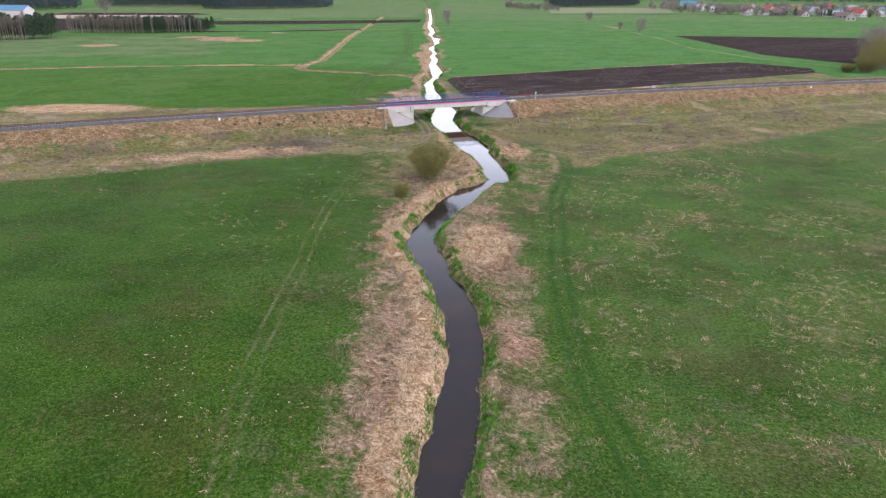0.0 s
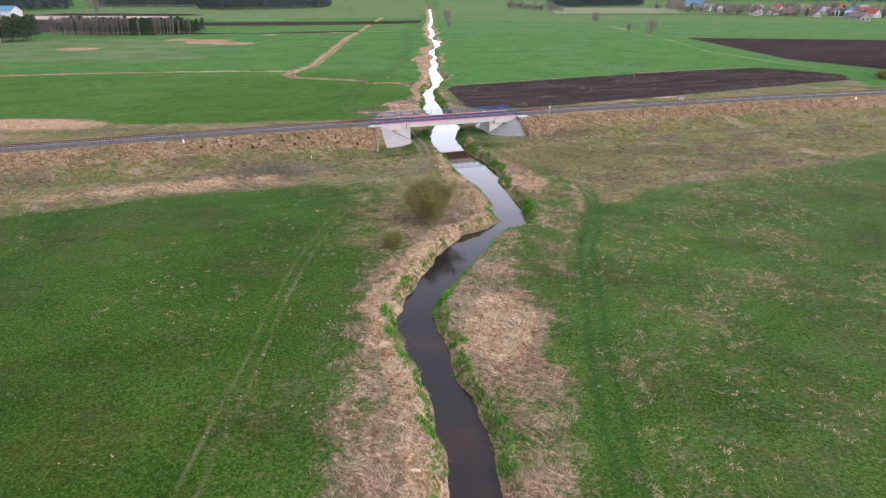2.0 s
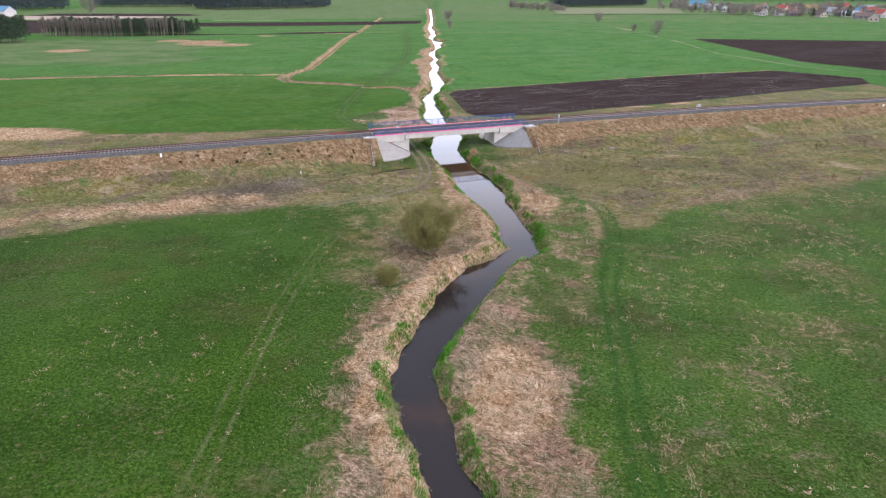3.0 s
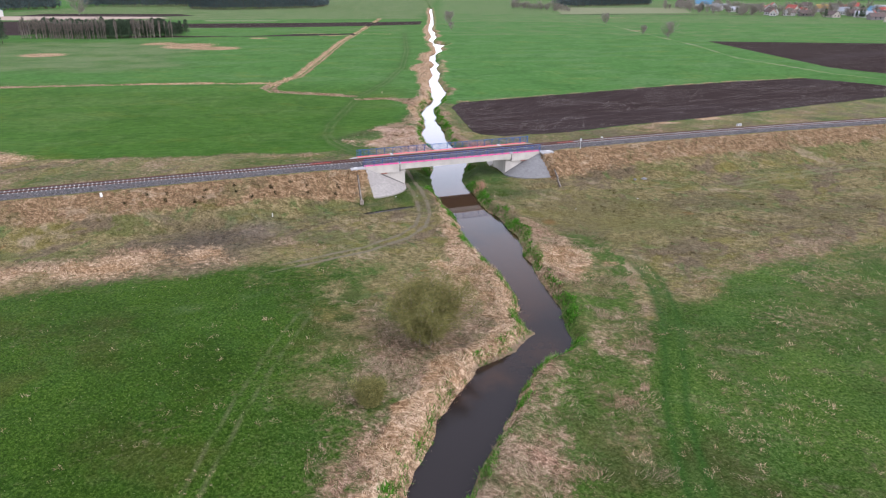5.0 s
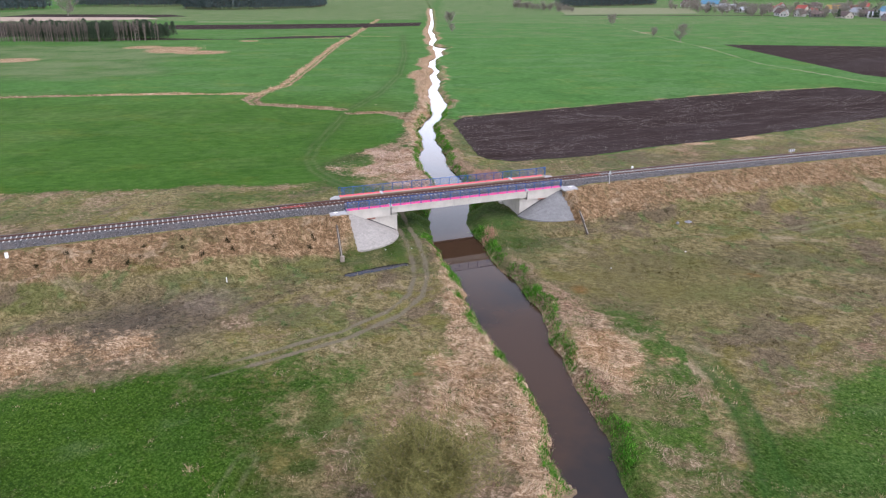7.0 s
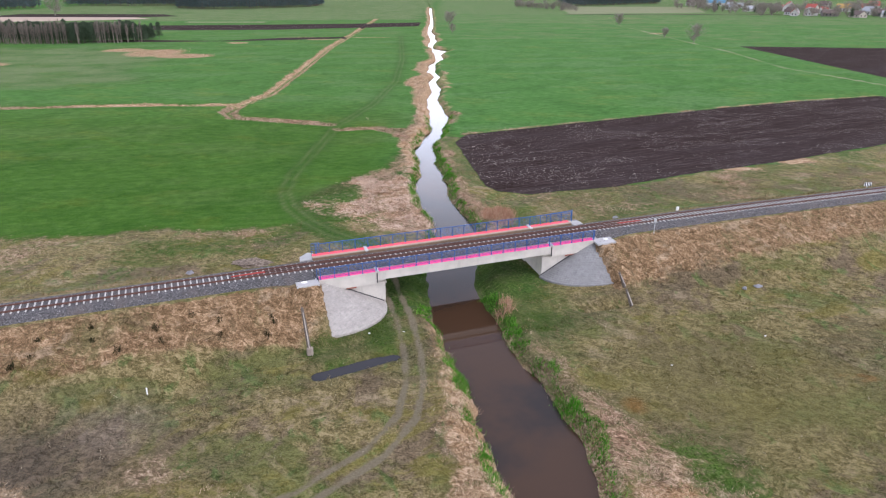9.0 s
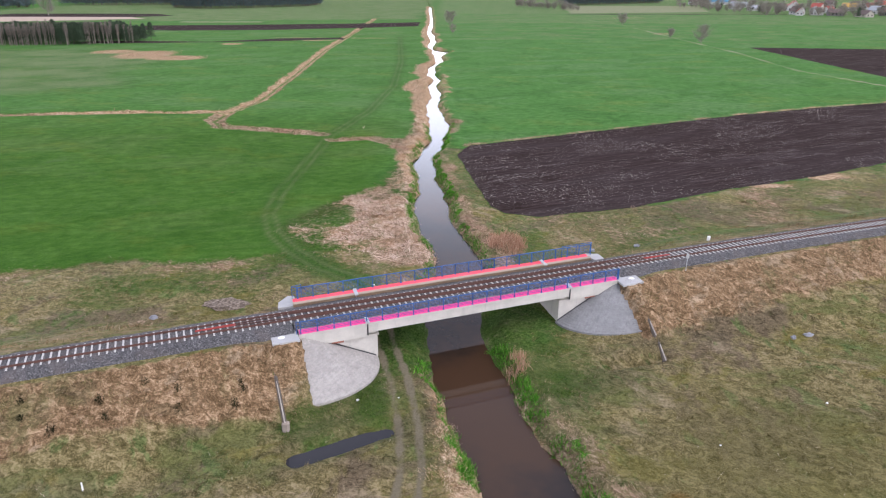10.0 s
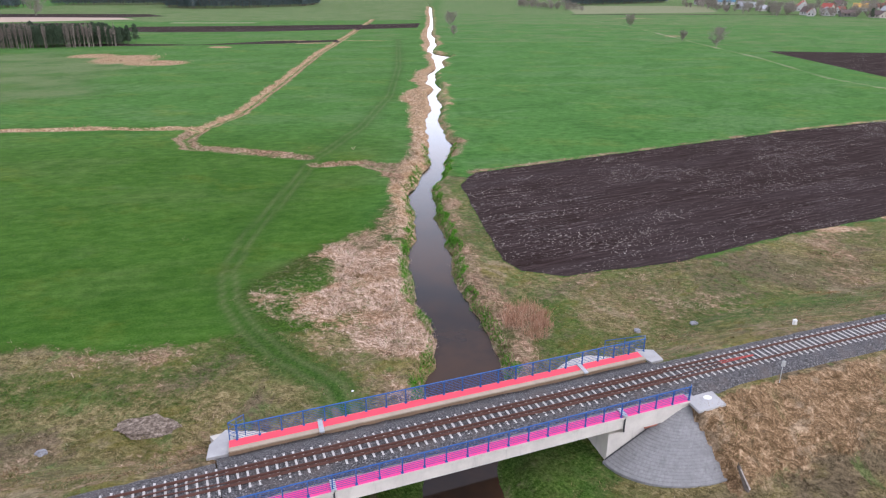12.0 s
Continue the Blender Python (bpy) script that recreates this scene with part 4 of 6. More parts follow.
    dry = np.maximum(dry, patch * np.clip(0.3 + 0.6 * wob(x, y, 1.6) + 0.4 * wob(x, y, 5), 0, 1))
    dry, olive = np.where(soil > 0.5, 0, dry), np.where(soil > 0.5, 0, olive)
    return [np.clip(a, 0, 1) for a in (dry, soil, olive, crop, wear, pale, ley_haze, track, ruts, bank_grass)]


# ---- the ground ----
def spaced(*runs):
    """Grid lines: runs of (start, end, first step, last step)."""
    out = []
    for a, b, s0, s1 in runs:
        n = max(2, int(round((b - a) / ((s0 + s1) / 2))))
        w = np.linspace(s0, s1, n)
        out.append(a + np.concatenate([[0], np.cumsum(w)[:-1]]) * (b - a) / w.sum())
    return np.concatenate(out + [[runs[-1][1]]])


gx = spaced((-4200, -700, 220, 20), (-700, -300, 16, 4), (-300, -95, 3, 1.2), (-95, -20, 0.95, 0.55), (-20, 26, 0.32, 0.32), (26, 95, 0.55, 0.95), (95, 300, 1.2, 3), (300, 700, 4, 16), (700, 4200, 20, 220))
gy = spaced((-600, 20, 60, 3), (20, 36, 1.0, 0.6), (36, 235, 0.46, 0.46), (235, 340, 0.6, 1.2), (340, 720, 1.4, 3), (720, 1200, 4, 12), (1200, 4500, 20, 220))
X, Y = np.meshgrid(gx, gy)
Z = ground_z(X, Y)
nx, ny = len(gx), len(gy)
ids = np.arange(nx * ny).reshape(ny, nx)
quads = np.stack([ids[:-1, :-1], ids[:-1, 1:], ids[1:, 1:], ids[1:, :-1]], -1).reshape(-1, 4)
ground = soup("ground", np.stack([X, Y, Z], -1).reshape(-1, 3), quads, GROUND)
ground.data.polygons.foreach_set("use_smooth", np.ones(len(quads), bool))
dry, soil, olive, crop, wear, pale, ley_haze, grassy, ruts, thatch = zones(X, Y)
for name, layers in (("zone_a", (dry, soil, olive)), ("zone_b", (crop, wear, pale)), ("zone_c", (ley_haze, grassy, ruts)), ("zone_d", (thatch, by_water(X, Y), thatch))):
    at = ground.data.attributes.new(name, "FLOAT_COLOR", "POINT")
    at.data.foreach_set("color", np.stack([*layers, np.ones_like(dry)], -1).astype(np.float32).ravel())
tagged(ground, "flat spring meadows with green fields and dry reed margins", "ground", kind="structure")

bm = bmesh.new()
ys = np.concatenate([np.arange(-40, 560, 3.0), np.arange(560, 1300, 10.0)])
xl, xr = banks(ys)
rows = [(bm.verts.new((a - 3, y, WATER_Z)), bm.verts.new((b + 3, y, WATER_Z))) for y, a, b in zip(ys, xl, xr)]
for (a, b), (c, d) in zip(rows, rows[1:]):
    bm.faces.new((a, b, d, c))
tagged(part("river_water", bm, WATER), "narrow brown river reflecting a pale overcast sky", "river", kind="structure")
bm = bmesh.new()
prism(bm, [(-16.0, 158.2), (-5.0, 162.6), (-5.4, 168.0), (-17.0, 164.4)], -0.7, -0.5)
tagged(part("pool_water", bm, POOL), "narrow strip of still water in a hollow by the abutment", "puddle", kind="structure")


# ---- grass and reeds ----
def scatter(name, n, area, weight, length, width, lean, material, label, seed, per=1, spread=0.25, comb=0.0, sink=0.03):
    """Blades of grass: n tries in the area, kept by weight(x, y); each tuft has per blades."""
    r = rng(seed)
    x, y = r.uniform(area[0], area[1], n), r.uniform(area[2], area[3], n)
    keep = r.random(n) < weight(x, y)
    x, y = np.repeat(x[keep], per), np.repeat(y[keep], per)
    x, y = x + r.normal(0, spread, len(x)), y + r.normal(0, spread, len(y))
    m = len(x)
    size = r.uniform(0.6, 1.3, m) * (0.8 + 0.8 * wob(x, y, 2.3))
    ln, wd = length * size, width * r.uniform(0.6, 1.3, m)
    flow = 6.28 * (wob(x, y, 5.0) + wob(x, y, 1.6)) * 1.5
    az = np.where(r.random(m) < comb, flow, r.uniform(0, 6.283, m))
    ang = np.clip(r.normal(lean, 0.28, m), 0.05, 1.5)
    z = ground_z(x, y) - sink
    face = az + 1.57 + r.normal(0, 0.5, m)
    px, py = np.cos(face) * wd / 2, np.sin(face) * wd / 2
    tip = np.stack([x + np.cos(az) * np.sin(ang) * ln, y + np.sin(az) * np.sin(ang) * ln, z + np.cos(ang) * ln], -1)
    v = np.stack([np.stack([x - px, y - py, z], -1), np.stack([x + px, y + py, z], -1), tip], 1).reshape(-1, 3)
    ob = soup(name, v, np.arange(m * 3).reshape(-1, 3), material)
    if material in (STRAW, PALEREED):
        tone = np.repeat(by_water(x, y), 3)
        at = ob.data.attributes.new("zone_d", "FLOAT_COLOR", "POINT")
        at.data.foreach_set("color", np.stack([tone] * 4, -1).astype(np.float32).ravel())
    return tagged(ob, label, "grass", kind="stuff")


def clear(x, y):
    """1 on open ground, 0 in water, on the track bed, on concrete and on worn ruts."""
    d, _ = from_water(x, y)
    u, v = uv_of(x, y)
    vr = v - bend(u)
    bed = np.abs(vr) < 3.7
    deck = (u > -19) & (u < 17) & (vr > -3.5) & (vr < 4.9)
    lc = (u > -18.4) & (u < -10.4) & (v < 0) & (((u + 17.6) / 6.9) ** 2 + ((v + 3) / 5.9) ** 2 < 1)
    rc = (u > 8.4) & (u < 15.6) & (v < 0) & (((u - 15.5) / 7.1) ** 2 + ((v + 3) / 5.0) ** 2 < 1)
    pool = line_dist(x, y, [(-12.6, 161.8), (-6.3, 165.2)]) < 0.6
    return ((d > 0.1) & ~bed & ~deck & ~lc & ~rc & ~pool).astype(float)


def w_straw(x, y):
    dry, soil, olive, crop, wear, pale = zones(x, y)[:6]
    patchy = step((dry + 0.9 * wob(x, y, 1.7) - 0.35) / 0.35)
    return clear(x, y) * patchy * (1 - wear)


def w_meadow(x, y):
    dry, soil, olive, crop, wear, pale = zones(x, y)[:6]
    return clear(x, y) * np.clip(1 - dry, 0, 1) * (1 - olive) * (1 - soil) * (1 - crop) * (1 - wear)


def w_rough(x, y):
    dry, soil, olive, crop, wear, pale = zones(x, y)[:6]
    lane = np.exp(-(((line_dist(x, y, RAIL_ROAD) - 0.95) / 0.45) ** 2))
    return clear(x, y) * np.clip(olive - 0.5 * dry, 0, 1) * (1 - wear) * (1 - soil) * (1 - 0.9 * lane)


def w_edge(x, y):
    d, left = from_water(x, y)
    lush = step((0.7 * wob(x, y, 5.5) + 0.8 * wob(x, y, 1.6) + 0.3) / 0.2)
    return clear(x, y) * ((d < 1.05 + 1.2 * wob(x, y, 2.2) + 0.15 * step((y - 128) / 10) * ~left) & (d > 0.05)) * lush


scatter("dry_reeds", 56000, (-16, 22, 30, 176), w_straw, 0.52, 0.03, 1.1, STRAW, "flattened pale dry reeds along the river banks", 11, per=11, spread=0.3, comb=0.75)
scatter("dry_reeds", 30000, (-30, 14, 186, 300), lambda x, y: w_straw(x, y) * step((zones(x, y)[0] - 0.4) / 0.2), 0.75, 0.045, 1.2, PALEREED, "pale dry reeds on the banks beyond the bridge", 12, per=8, spread=0.3, comb=0.7)
def w_slope(x, y):
    u, v = uv_of(x, y)
    vr = np.abs(v - bend(u))
    return np.maximum(w_straw(x, y) * (vr < 12), 0.75 * clear(x, y) * step((10 - vr) / 2.5) * (v < 0) * ((u < -17) | (u > 15)))


def w_level(x, y):
    u, v = uv_of(x, y)
    return w_straw(x, y) * (np.abs(v - bend(u)) >= 12) * ((x < -13) | (x > 20))


scatter("slope_grass", 48000, (-95, 110, 130, 236), w_slope, 0.55, 0.05, 0.95, SLOPEGRASS, "brown dry grass on the railway embankment", 13, per=6, spread=0.35, comb=0.8)
scatter("dry_reeds", 34000, (-95, 100, 105, 236), w_level, 0.5, 0.045, 1.0, STRAW, "dry straw-coloured grass on the rough ground", 23, per=5, spread=0.35, comb=0.7)


def w_weed(x, y):
    u, v = uv_of(x, y)
    spots = np.zeros(np.shape(x))
    for i in range(17):
        su, sv = -23 - 1.9 * i + 1.3 * math.sin(i * 2.3), -6.4 + 1.5 * math.sin(i * 5.1)
        spots = np.maximum(spots, np.hypot((u - su) / 0.2, (v - sv) / 0.36) < 1)
    return spots


scatter("dark_weeds", 160000, (-85, -14, 130, 172), w_weed, 0.45, 0.07, 0.7, SHADEWEED, "small weed clumps on the embankment, darkened for their shadows", 24, per=5, spread=0.12)
scatter("dry_reeds", 9000, (-180, -8, 260, 480), w_straw, 0.9, 0.12, 0.8, STRAW, "pale dry reeds lining the field ditches", 14, per=5, spread=0.4, comb=0.4)
def w_tuft(x, y):
    d, _ = from_water(x, y)
    return clear(x, y) * (1 - zones(x, y)[2]) * step((0.8 * wob(x, y, 9.0) + 0.9 * wob(x, y, 1.3) + np.where((x > 13) & (x < 60) & (y > 48), -0.03, -0.25)) / 0.12) * np.where(x > 0, 1.0, 0.3) * (d > 8) * (y < 150)


scatter("dry_tufts", 24000, (-70, 85, 30, 150), w_tuft, 0.36, 0.05, 1.2, TUFT, "small dry tufts scattered over the green meadow", 15, per=22, spread=0.2, comb=0.3)
scatter("pale_specks", 260, (-28, -10, 44, 92), lambda x, y: step((wob(x, y, 9) + 0.1) / 0.2), 0.2, 0.1, 1.3, TUFT, "small pale specks of litter in the short grass", 33, per=5, spread=0.05, sink=-0.08)
scatter("pale_specks", 1500, (-21, -13, 36, 112), lambda x, y: np.exp(-(((line_dist(x, y, WEST_ROAD) - 0.75) / 0.35) ** 2)) * step((wob(x, y, 7) + 0.6 * wob(x, y, 1.5) - 0.05) / 0.15), 0.2, 0.08, 1.35, TUFT, "pale dry scraps along the wheel marks", 36, per=3, spread=0.06, sink=-0.06)
scatter("pale_specks", 120, (24, 50, 58, 84), lambda x, y: (np.abs((y - 70) + 0.5 * (x - 36)) < 2) * 1.0, 0.25, 0.12, 1.3, TUFT, "small pale specks of litter in the short grass", 34, per=5, spread=0.06, sink=-0.08)
scatter("field_chaff", 26000, (0, 160, 216, 330), lambda x, y: inside(x, y, PLOUGHED, 0.8) * step((wob(x * 0.3 - y * 0.1, y * 1.0 - x * 0.29, 3.0) + wob(x, y, 11) * 0.8 + 0.05) / 0.2), 0.28, 0.095, 1.4, CHAFF, "pale straw scraps scattered over ploughed soil", 21, per=2, spread=0.3, comb=0.2, sink=-0.06)
scatter("meadow_grass", 150000, (-75, 85, 32, 150), w_meadow, 0.2, 0.038, 0.8, MEADOW, "short green spring grass of the meadow", 16, per=3, spread=0.2)
scatter("rough_grass", 60000, (-95, 105, 118, 232), lambda x, y: w_rough(x, y) * step((wob(x, y, 1.4) + 0.6 * wob(x, y, 6) + 0.25) / 0.3), 0.38, 0.05, 0.95, ROUGHGRASS, "rough olive and brown grass tussocks beside the railway", 17, per=9, spread=0.16, comb=0.85)
scatter("bank_sedge", 95000, (-10, 15, 34, 290), w_edge, 0.52, 0.07, 0.75, BANKGREEN, "bright green sedge along the water's edge", 18, per=8, spread=0.16)
scatter("sedge_clumps", 5200, (-10, 15, 34, 172), lambda x, y: w_edge(x, y) * step((wob(x, y + 20, 2.4) + 0.05) / 0.15), 0.62, 0.08, 0.7, BANKGREEN, "bright green sedge clumps at the water's edge", 45, per=36, spread=0.22)
scatter("wet_grass", 26000, (-17, 14, 158, 186), lambda x, y: clear(x, y) * step((zones(x, y)[7] - 0.3) / 0.3), 0.3, 0.05, 0.8, MOSS, "lush mossy grass on wet ground by the bridge", 35, per=4, spread=0.2)


scatter("lush_grass", 24000, (8, 28, 30, 152), lambda x, y: clear(x, y) * np.exp(-(((line_dist(x, y, EAST_ROAD) - 0.85) / 0.3) ** 2)) * (0.75 + wob(x, y, 2)) * step((147 - y) / 16), 0.24, 0.05, 0.8, LUSH, "lush dark green grass of a farm track", 25, per=5, spread=0.2)
def w_sown(x, y):
    dry, soil, olive, crop, wear, pale = zones(x, y)[:6]
    return clear(x, y) * crop * (1 - soil) * np.clip(1 - dry * 1.5, 0, 1) * step((310 - y) / 90)


scatter("sown_grass", 130000, (-85, 60, 192, 300), w_sown, 0.16, 0.05, 0.8, CROPBLADE, "short bright green grass of the sown field", 26, per=3, spread=0.22)


def w_spot(cx, cy, rx, ry):
    return lambda x, y: clear(x, y) * (np.hypot((x - cx) / rx, (y - cy) / ry) < 1 + 0.4 * wob(x, y, 1.0))


def w_clump(x, y):
    dry, wear = zones(x, y)[0], zones(x, y)[4]
    return clear(x, y) * step((by_water(x, y) - 0.35) / 0.3) * step((dry - 0.4) / 0.3) * (1 - wear) * step((wob(x, y, 1.9) + 0.5 * wob(x, y, 7) + 0.1) / 0.2)


scatter("reed_clumps", 5200, (-14, 24, 32, 172), w_clump, 0.6, 0.045, 1.15, PALEREED, "clumps of bleached reed matted on the river bank", 41, per=30, spread=0.2, comb=0.9)
scatter("reed_clumps", 3000, (-28, 10, 188, 300), w_clump, 0.65, 0.05, 1.15, PALEREED, "clumps of bleached reed matted beyond the bridge", 42, per=26, spread=0.22, comb=0.9)
scatter("bank_sprouts", 9000, (-14, 24, 32, 172), lambda x, y: clear(x, y) * step((zones(x, y)[0] - 0.35) / 0.3) * step((wob(x + 40, y, 1.3) + 0.5 * wob(x, y + 60, 6) - 0.12) / 0.1), 0.32, 0.05, 0.75, LUSH, "fresh green sprouts between dry reeds", 43, per=9, spread=0.16)
scatter("russet_reeds", 900, (0, 10, 195, 215), w_spot(6.6, 206.5, 2.3, 4.6), 1.25, 0.05, 0.45, REDREED, "standing russet reeds on the river bank", 19, per=10, spread=0.2)
scatter("russet_reeds", 5000, (-3, 10, 108, 130), lambda x, y: (np.abs(from_water(x, y)[0] - 0.3) < 0.9) * from_water(x, y)[1] * step((wob(x, y, 1.6) + 0.1) / 0.2), 0.3, 0.035, 1.1, REDREED, "low russet reed stubble at the muddy edge", 44, per=8, spread=0.2)
scatter("russet_reeds", 900, (1, 9, 166, 180), w_spot(4.9, 174.6, 0.9, 1.9), 1.2, 0.05, 0.45, REDREED, "standing russet reeds beside the bridge", 20, per=10, spread=0.18)

# ---- railway ----
track = new("railway_track")
tagged(track, "single railway track on concrete sleepers and grey ballast", "railway track", kind="structure")


def track_point(u, off):
    du = 0.5
    b0, b1 = bend(u - du), bend(u + du)
    s = (b1 - b0) / (2 * du)
    k = 1 / math.sqrt(1 + s * s)
    return xy_of(u - off * s * k, bend(u) + off * k)


def sweep(name, us, outline, material, parent, wobble=0.0, label=""):
    """A bar that follows the track: outline is (across, height) all round."""
    verts, n = [], len(outline)
    for i, u in enumerate(us):
        for off, z in outline:
            j = wobble * float(wob(np.array(u * 1.0), np.array(off * 9.0), 0.9)) if wobble else 0
            x, y = track_point(u, off + j)
            verts.append((x, y, z + j * 0.3))
    faces = []
    for i in range(len(us) - 1):
        for k in range(n):
            a, b = i * n + k, i * n + (k + 1) % n
            faces.append((a, b, b + n, a + n))
    ob = soup(name, verts, faces, material, parent)
    return tagged(ob, label)


us_all = np.arange(-130, 260, 1.0)
SHOULDER = [(-3.05, 3.1), (-2.65, 3.65), (-2.25, 4.02), (-1.75, 4.37), (-1.4, 4.4), (1.4, 4.4), (1.75, 4.37), (2.35, 4.02), (2.85, 3.65), (3.3, 3.1)]
for a, b in ((-130, -17.9), (16.1, 260)):
    sweep("ballast_bed", np.arange(a, b, 0.5), SHOULDER, BALLAST, track, 0.16, "grey crushed-stone ballast")
sweep("ballast_bed", np.arange(-17.9, 16.4, 0.4), [(-2.0, 3.6), (-2.0, 4.16), (-1.5, 4.42), (-0.95, 4.43), (-0.9, 4.39), (0.9, 4.39), (0.95, 4.43), (1.5, 4.4), (2.5, 3.98), (3.2, 3.76), (3.2, 3.6)], BALLAST, track, 0.1, "ballast in the bridge's trough")
RAIL = [(-0.07, 4.44), (-0.02, 4.46), (-0.035, 4.56), (-0.035, RAIL_Z), (0.035, RAIL_Z), (0.035, 4.56), (0.02, 4.46), (0.07, 4.44)]
for side in (-0.7535, 0.7535):
    rail = sweep("rail", us_all, [(side + a, z) for a, z in RAIL], RUST, track, 0, "brown rusty steel rail")
for side in (-0.43, 0.43):
    sweep("guard_rail", np.arange(-17.5, 16.0, 0.5), [(side + a * 0.9, z) for a, z in RAIL], RUST, track, 0, "inner rusty guard rail")
for end, sgn in ((-17.5, -1), (15.5, 1)):
    for side in (-0.43, 0.43):
        bm = bmesh.new()
        for s0, s1, w0, w1 in ((0, 5.2, 1.0, 0.32),):
            x0, y0 = track_point(end + sgn * s0, side * w0)
            x1, y1 = track_point(end + sgn * s1, side * w1)
            rod(bm, (x0, y0, 4.52), (x1, y1, 4.52), 0.055, n=5)
        part("guard_rail", bm, RUST, track, "inner rusty guard rail")
        bm = bmesh.new()
        x0, y0 = track_point(end + sgn * 5.2, side * 0.32)
        x1, y1 = track_point(end + sgn * 8.6, side * 0.1)
        rod(bm, (x0, y0, 4.53), (x1, y1, 4.5), 0.055, n=5)
        part("guard_rail_end", bm, REDPAINT, track, "red painted guard rail end")

# ---- railway bridge ----
bridge = new("railway_bridge")
bridge.matrix_world = pose(O.x, O.y, 0, 0, 0, TRACK_DEG)
tagged(bridge, "low concrete railway bridge with red walkways over a river", "bridge")
V0, V1 = -3.15, 4.4


def skew(u, v):
    """The bridge's ends and joints stand slightly askew to the track."""
    return u + 0.1 * (v - V0), v


def quad(u0, u1, v0, v1):
    return [skew(u0, v0), skew(u1, v0), skew(u1, v1), skew(u0, v1)]


UL, JL, JR, UR = -17.7, -11.5, 9.65, 15.4      # left end, joints, right end along the near edge
for a, b, low in ((JL + 0.04, JR - 0.04, 3.0), (UL, JL - 0.04, 2.62), (JR + 0.04, UR, 2.62)):
    name = "girder" if low == 3.0 else "wing_deck"
    bm = prism(bmesh.new(), quad(a, b, V0 + 0.12, V0 + 0.75), low, 3.86)
    part(name, bm, CONCRETE, bridge)
    bm = prism(bmesh.new(), quad(a, b, V1 - 0.75, V1 - 0.12), low, 3.86)
    part(name, bm, CONCRETE, bridge)
    bm = prism(bmesh.new(), quad(a, b, V0 + 0.755, V1 - 0.755), low + 0.15, 3.7)
    part("deck_slab", bm, CONCRETE, bridge)
    for v0, v1 in ((V0, V0 + 0.95), (V1 - 0.95, V1)):
        part("parapet_beam", prism(bmesh.new(), quad(a, b, v0, v1), 3.864, 4.0), CONCRETE, bridge)
        part("walkway", prism(bmesh.new(), quad(a + 0.02, b - 0.02, v0 + 0.06, v1 - 0.06), 4.0, 4.03), DECKPINK if v0 < 0 else DECKRED, bridge, "magenta coated walkway" if v0 < 0 else "coral red coated walkway")
    for v0, v1 in ((V0 + 0.955, V0 + 1.35), (V1 - 1.38, V1 - 0.955)):
        top = 4.06 if v0 < 0 else 4.1
        part("ballast_kerb", prism(bmesh.new(), quad(a, b, v0 + (0.05 if v0 > 0 else 0), v1 - (0.05 if v0 < 0 else 0)), 3.7, top - 0.09), KERBFACE, bridge, "rust-stained ballast kerb")
        part("kerb_lip", prism(bmesh.new(), quad(a, b, v0, v1), top - 0.086, top), KERB, bridge, "sand-coloured lip along the kerb")
for j in (JL, JR):
    for v0, v1 in ((V0 - 0.01, V0 + 1.1), (V1 - 1.5, V1 + 0.01)):
        bm = prism(bmesh.new(), [skew(j - 0.17, v0), skew(j + 0.17, v0), skew(j + 0.17, v1), skew(j - 0.17, v1)], 4.02, 4.14)
        part("joint_cover", bm, STEEL, bridge, "pale grey expansion joint cover")
    bm = rod(bmesh.new(), (j, V0 + 0.06, 3.85), (j, V0 + 0.06, 2.75), 0.06, n=8)
    part("drain_pipe", bm, DARK, bridge, "dark drain pipe below the joint")

# abutments, each with a bearing ledge and the front wall
for u_in, u_out, s in ((-10.55, UL + 0.3, -1), (8.65, UR - 0.3, 1)):
    a, b = min(u_in, u_out), max(u_in, u_out)
    part("abutment_wall", prism(bmesh.new(), quad(a, b, V0 + 0.5, V1 - 0.4), -1.2, 2.48), CONCRETE, bridge)
    a2, b2 = (a - 0.0, b + 0.12) if s < 0 else (a - 0.12, b)
    part("bearing_ledge", prism(bmesh.new(), quad(a2, b2, V0 + 0.32, V1 - 0.3), 2.484, 2.615), CONCRETE, bridge)
    part("bearing_seat", prism(bmesh.new(), quad(u_in - 0.9 if s < 0 else u_in + 0.1, u_in - 0.1 if s < 0 else u_in + 0.9, V0 + 0.6, V1 - 0.6), 2.615, 2.998), CONCRETE, bridge)


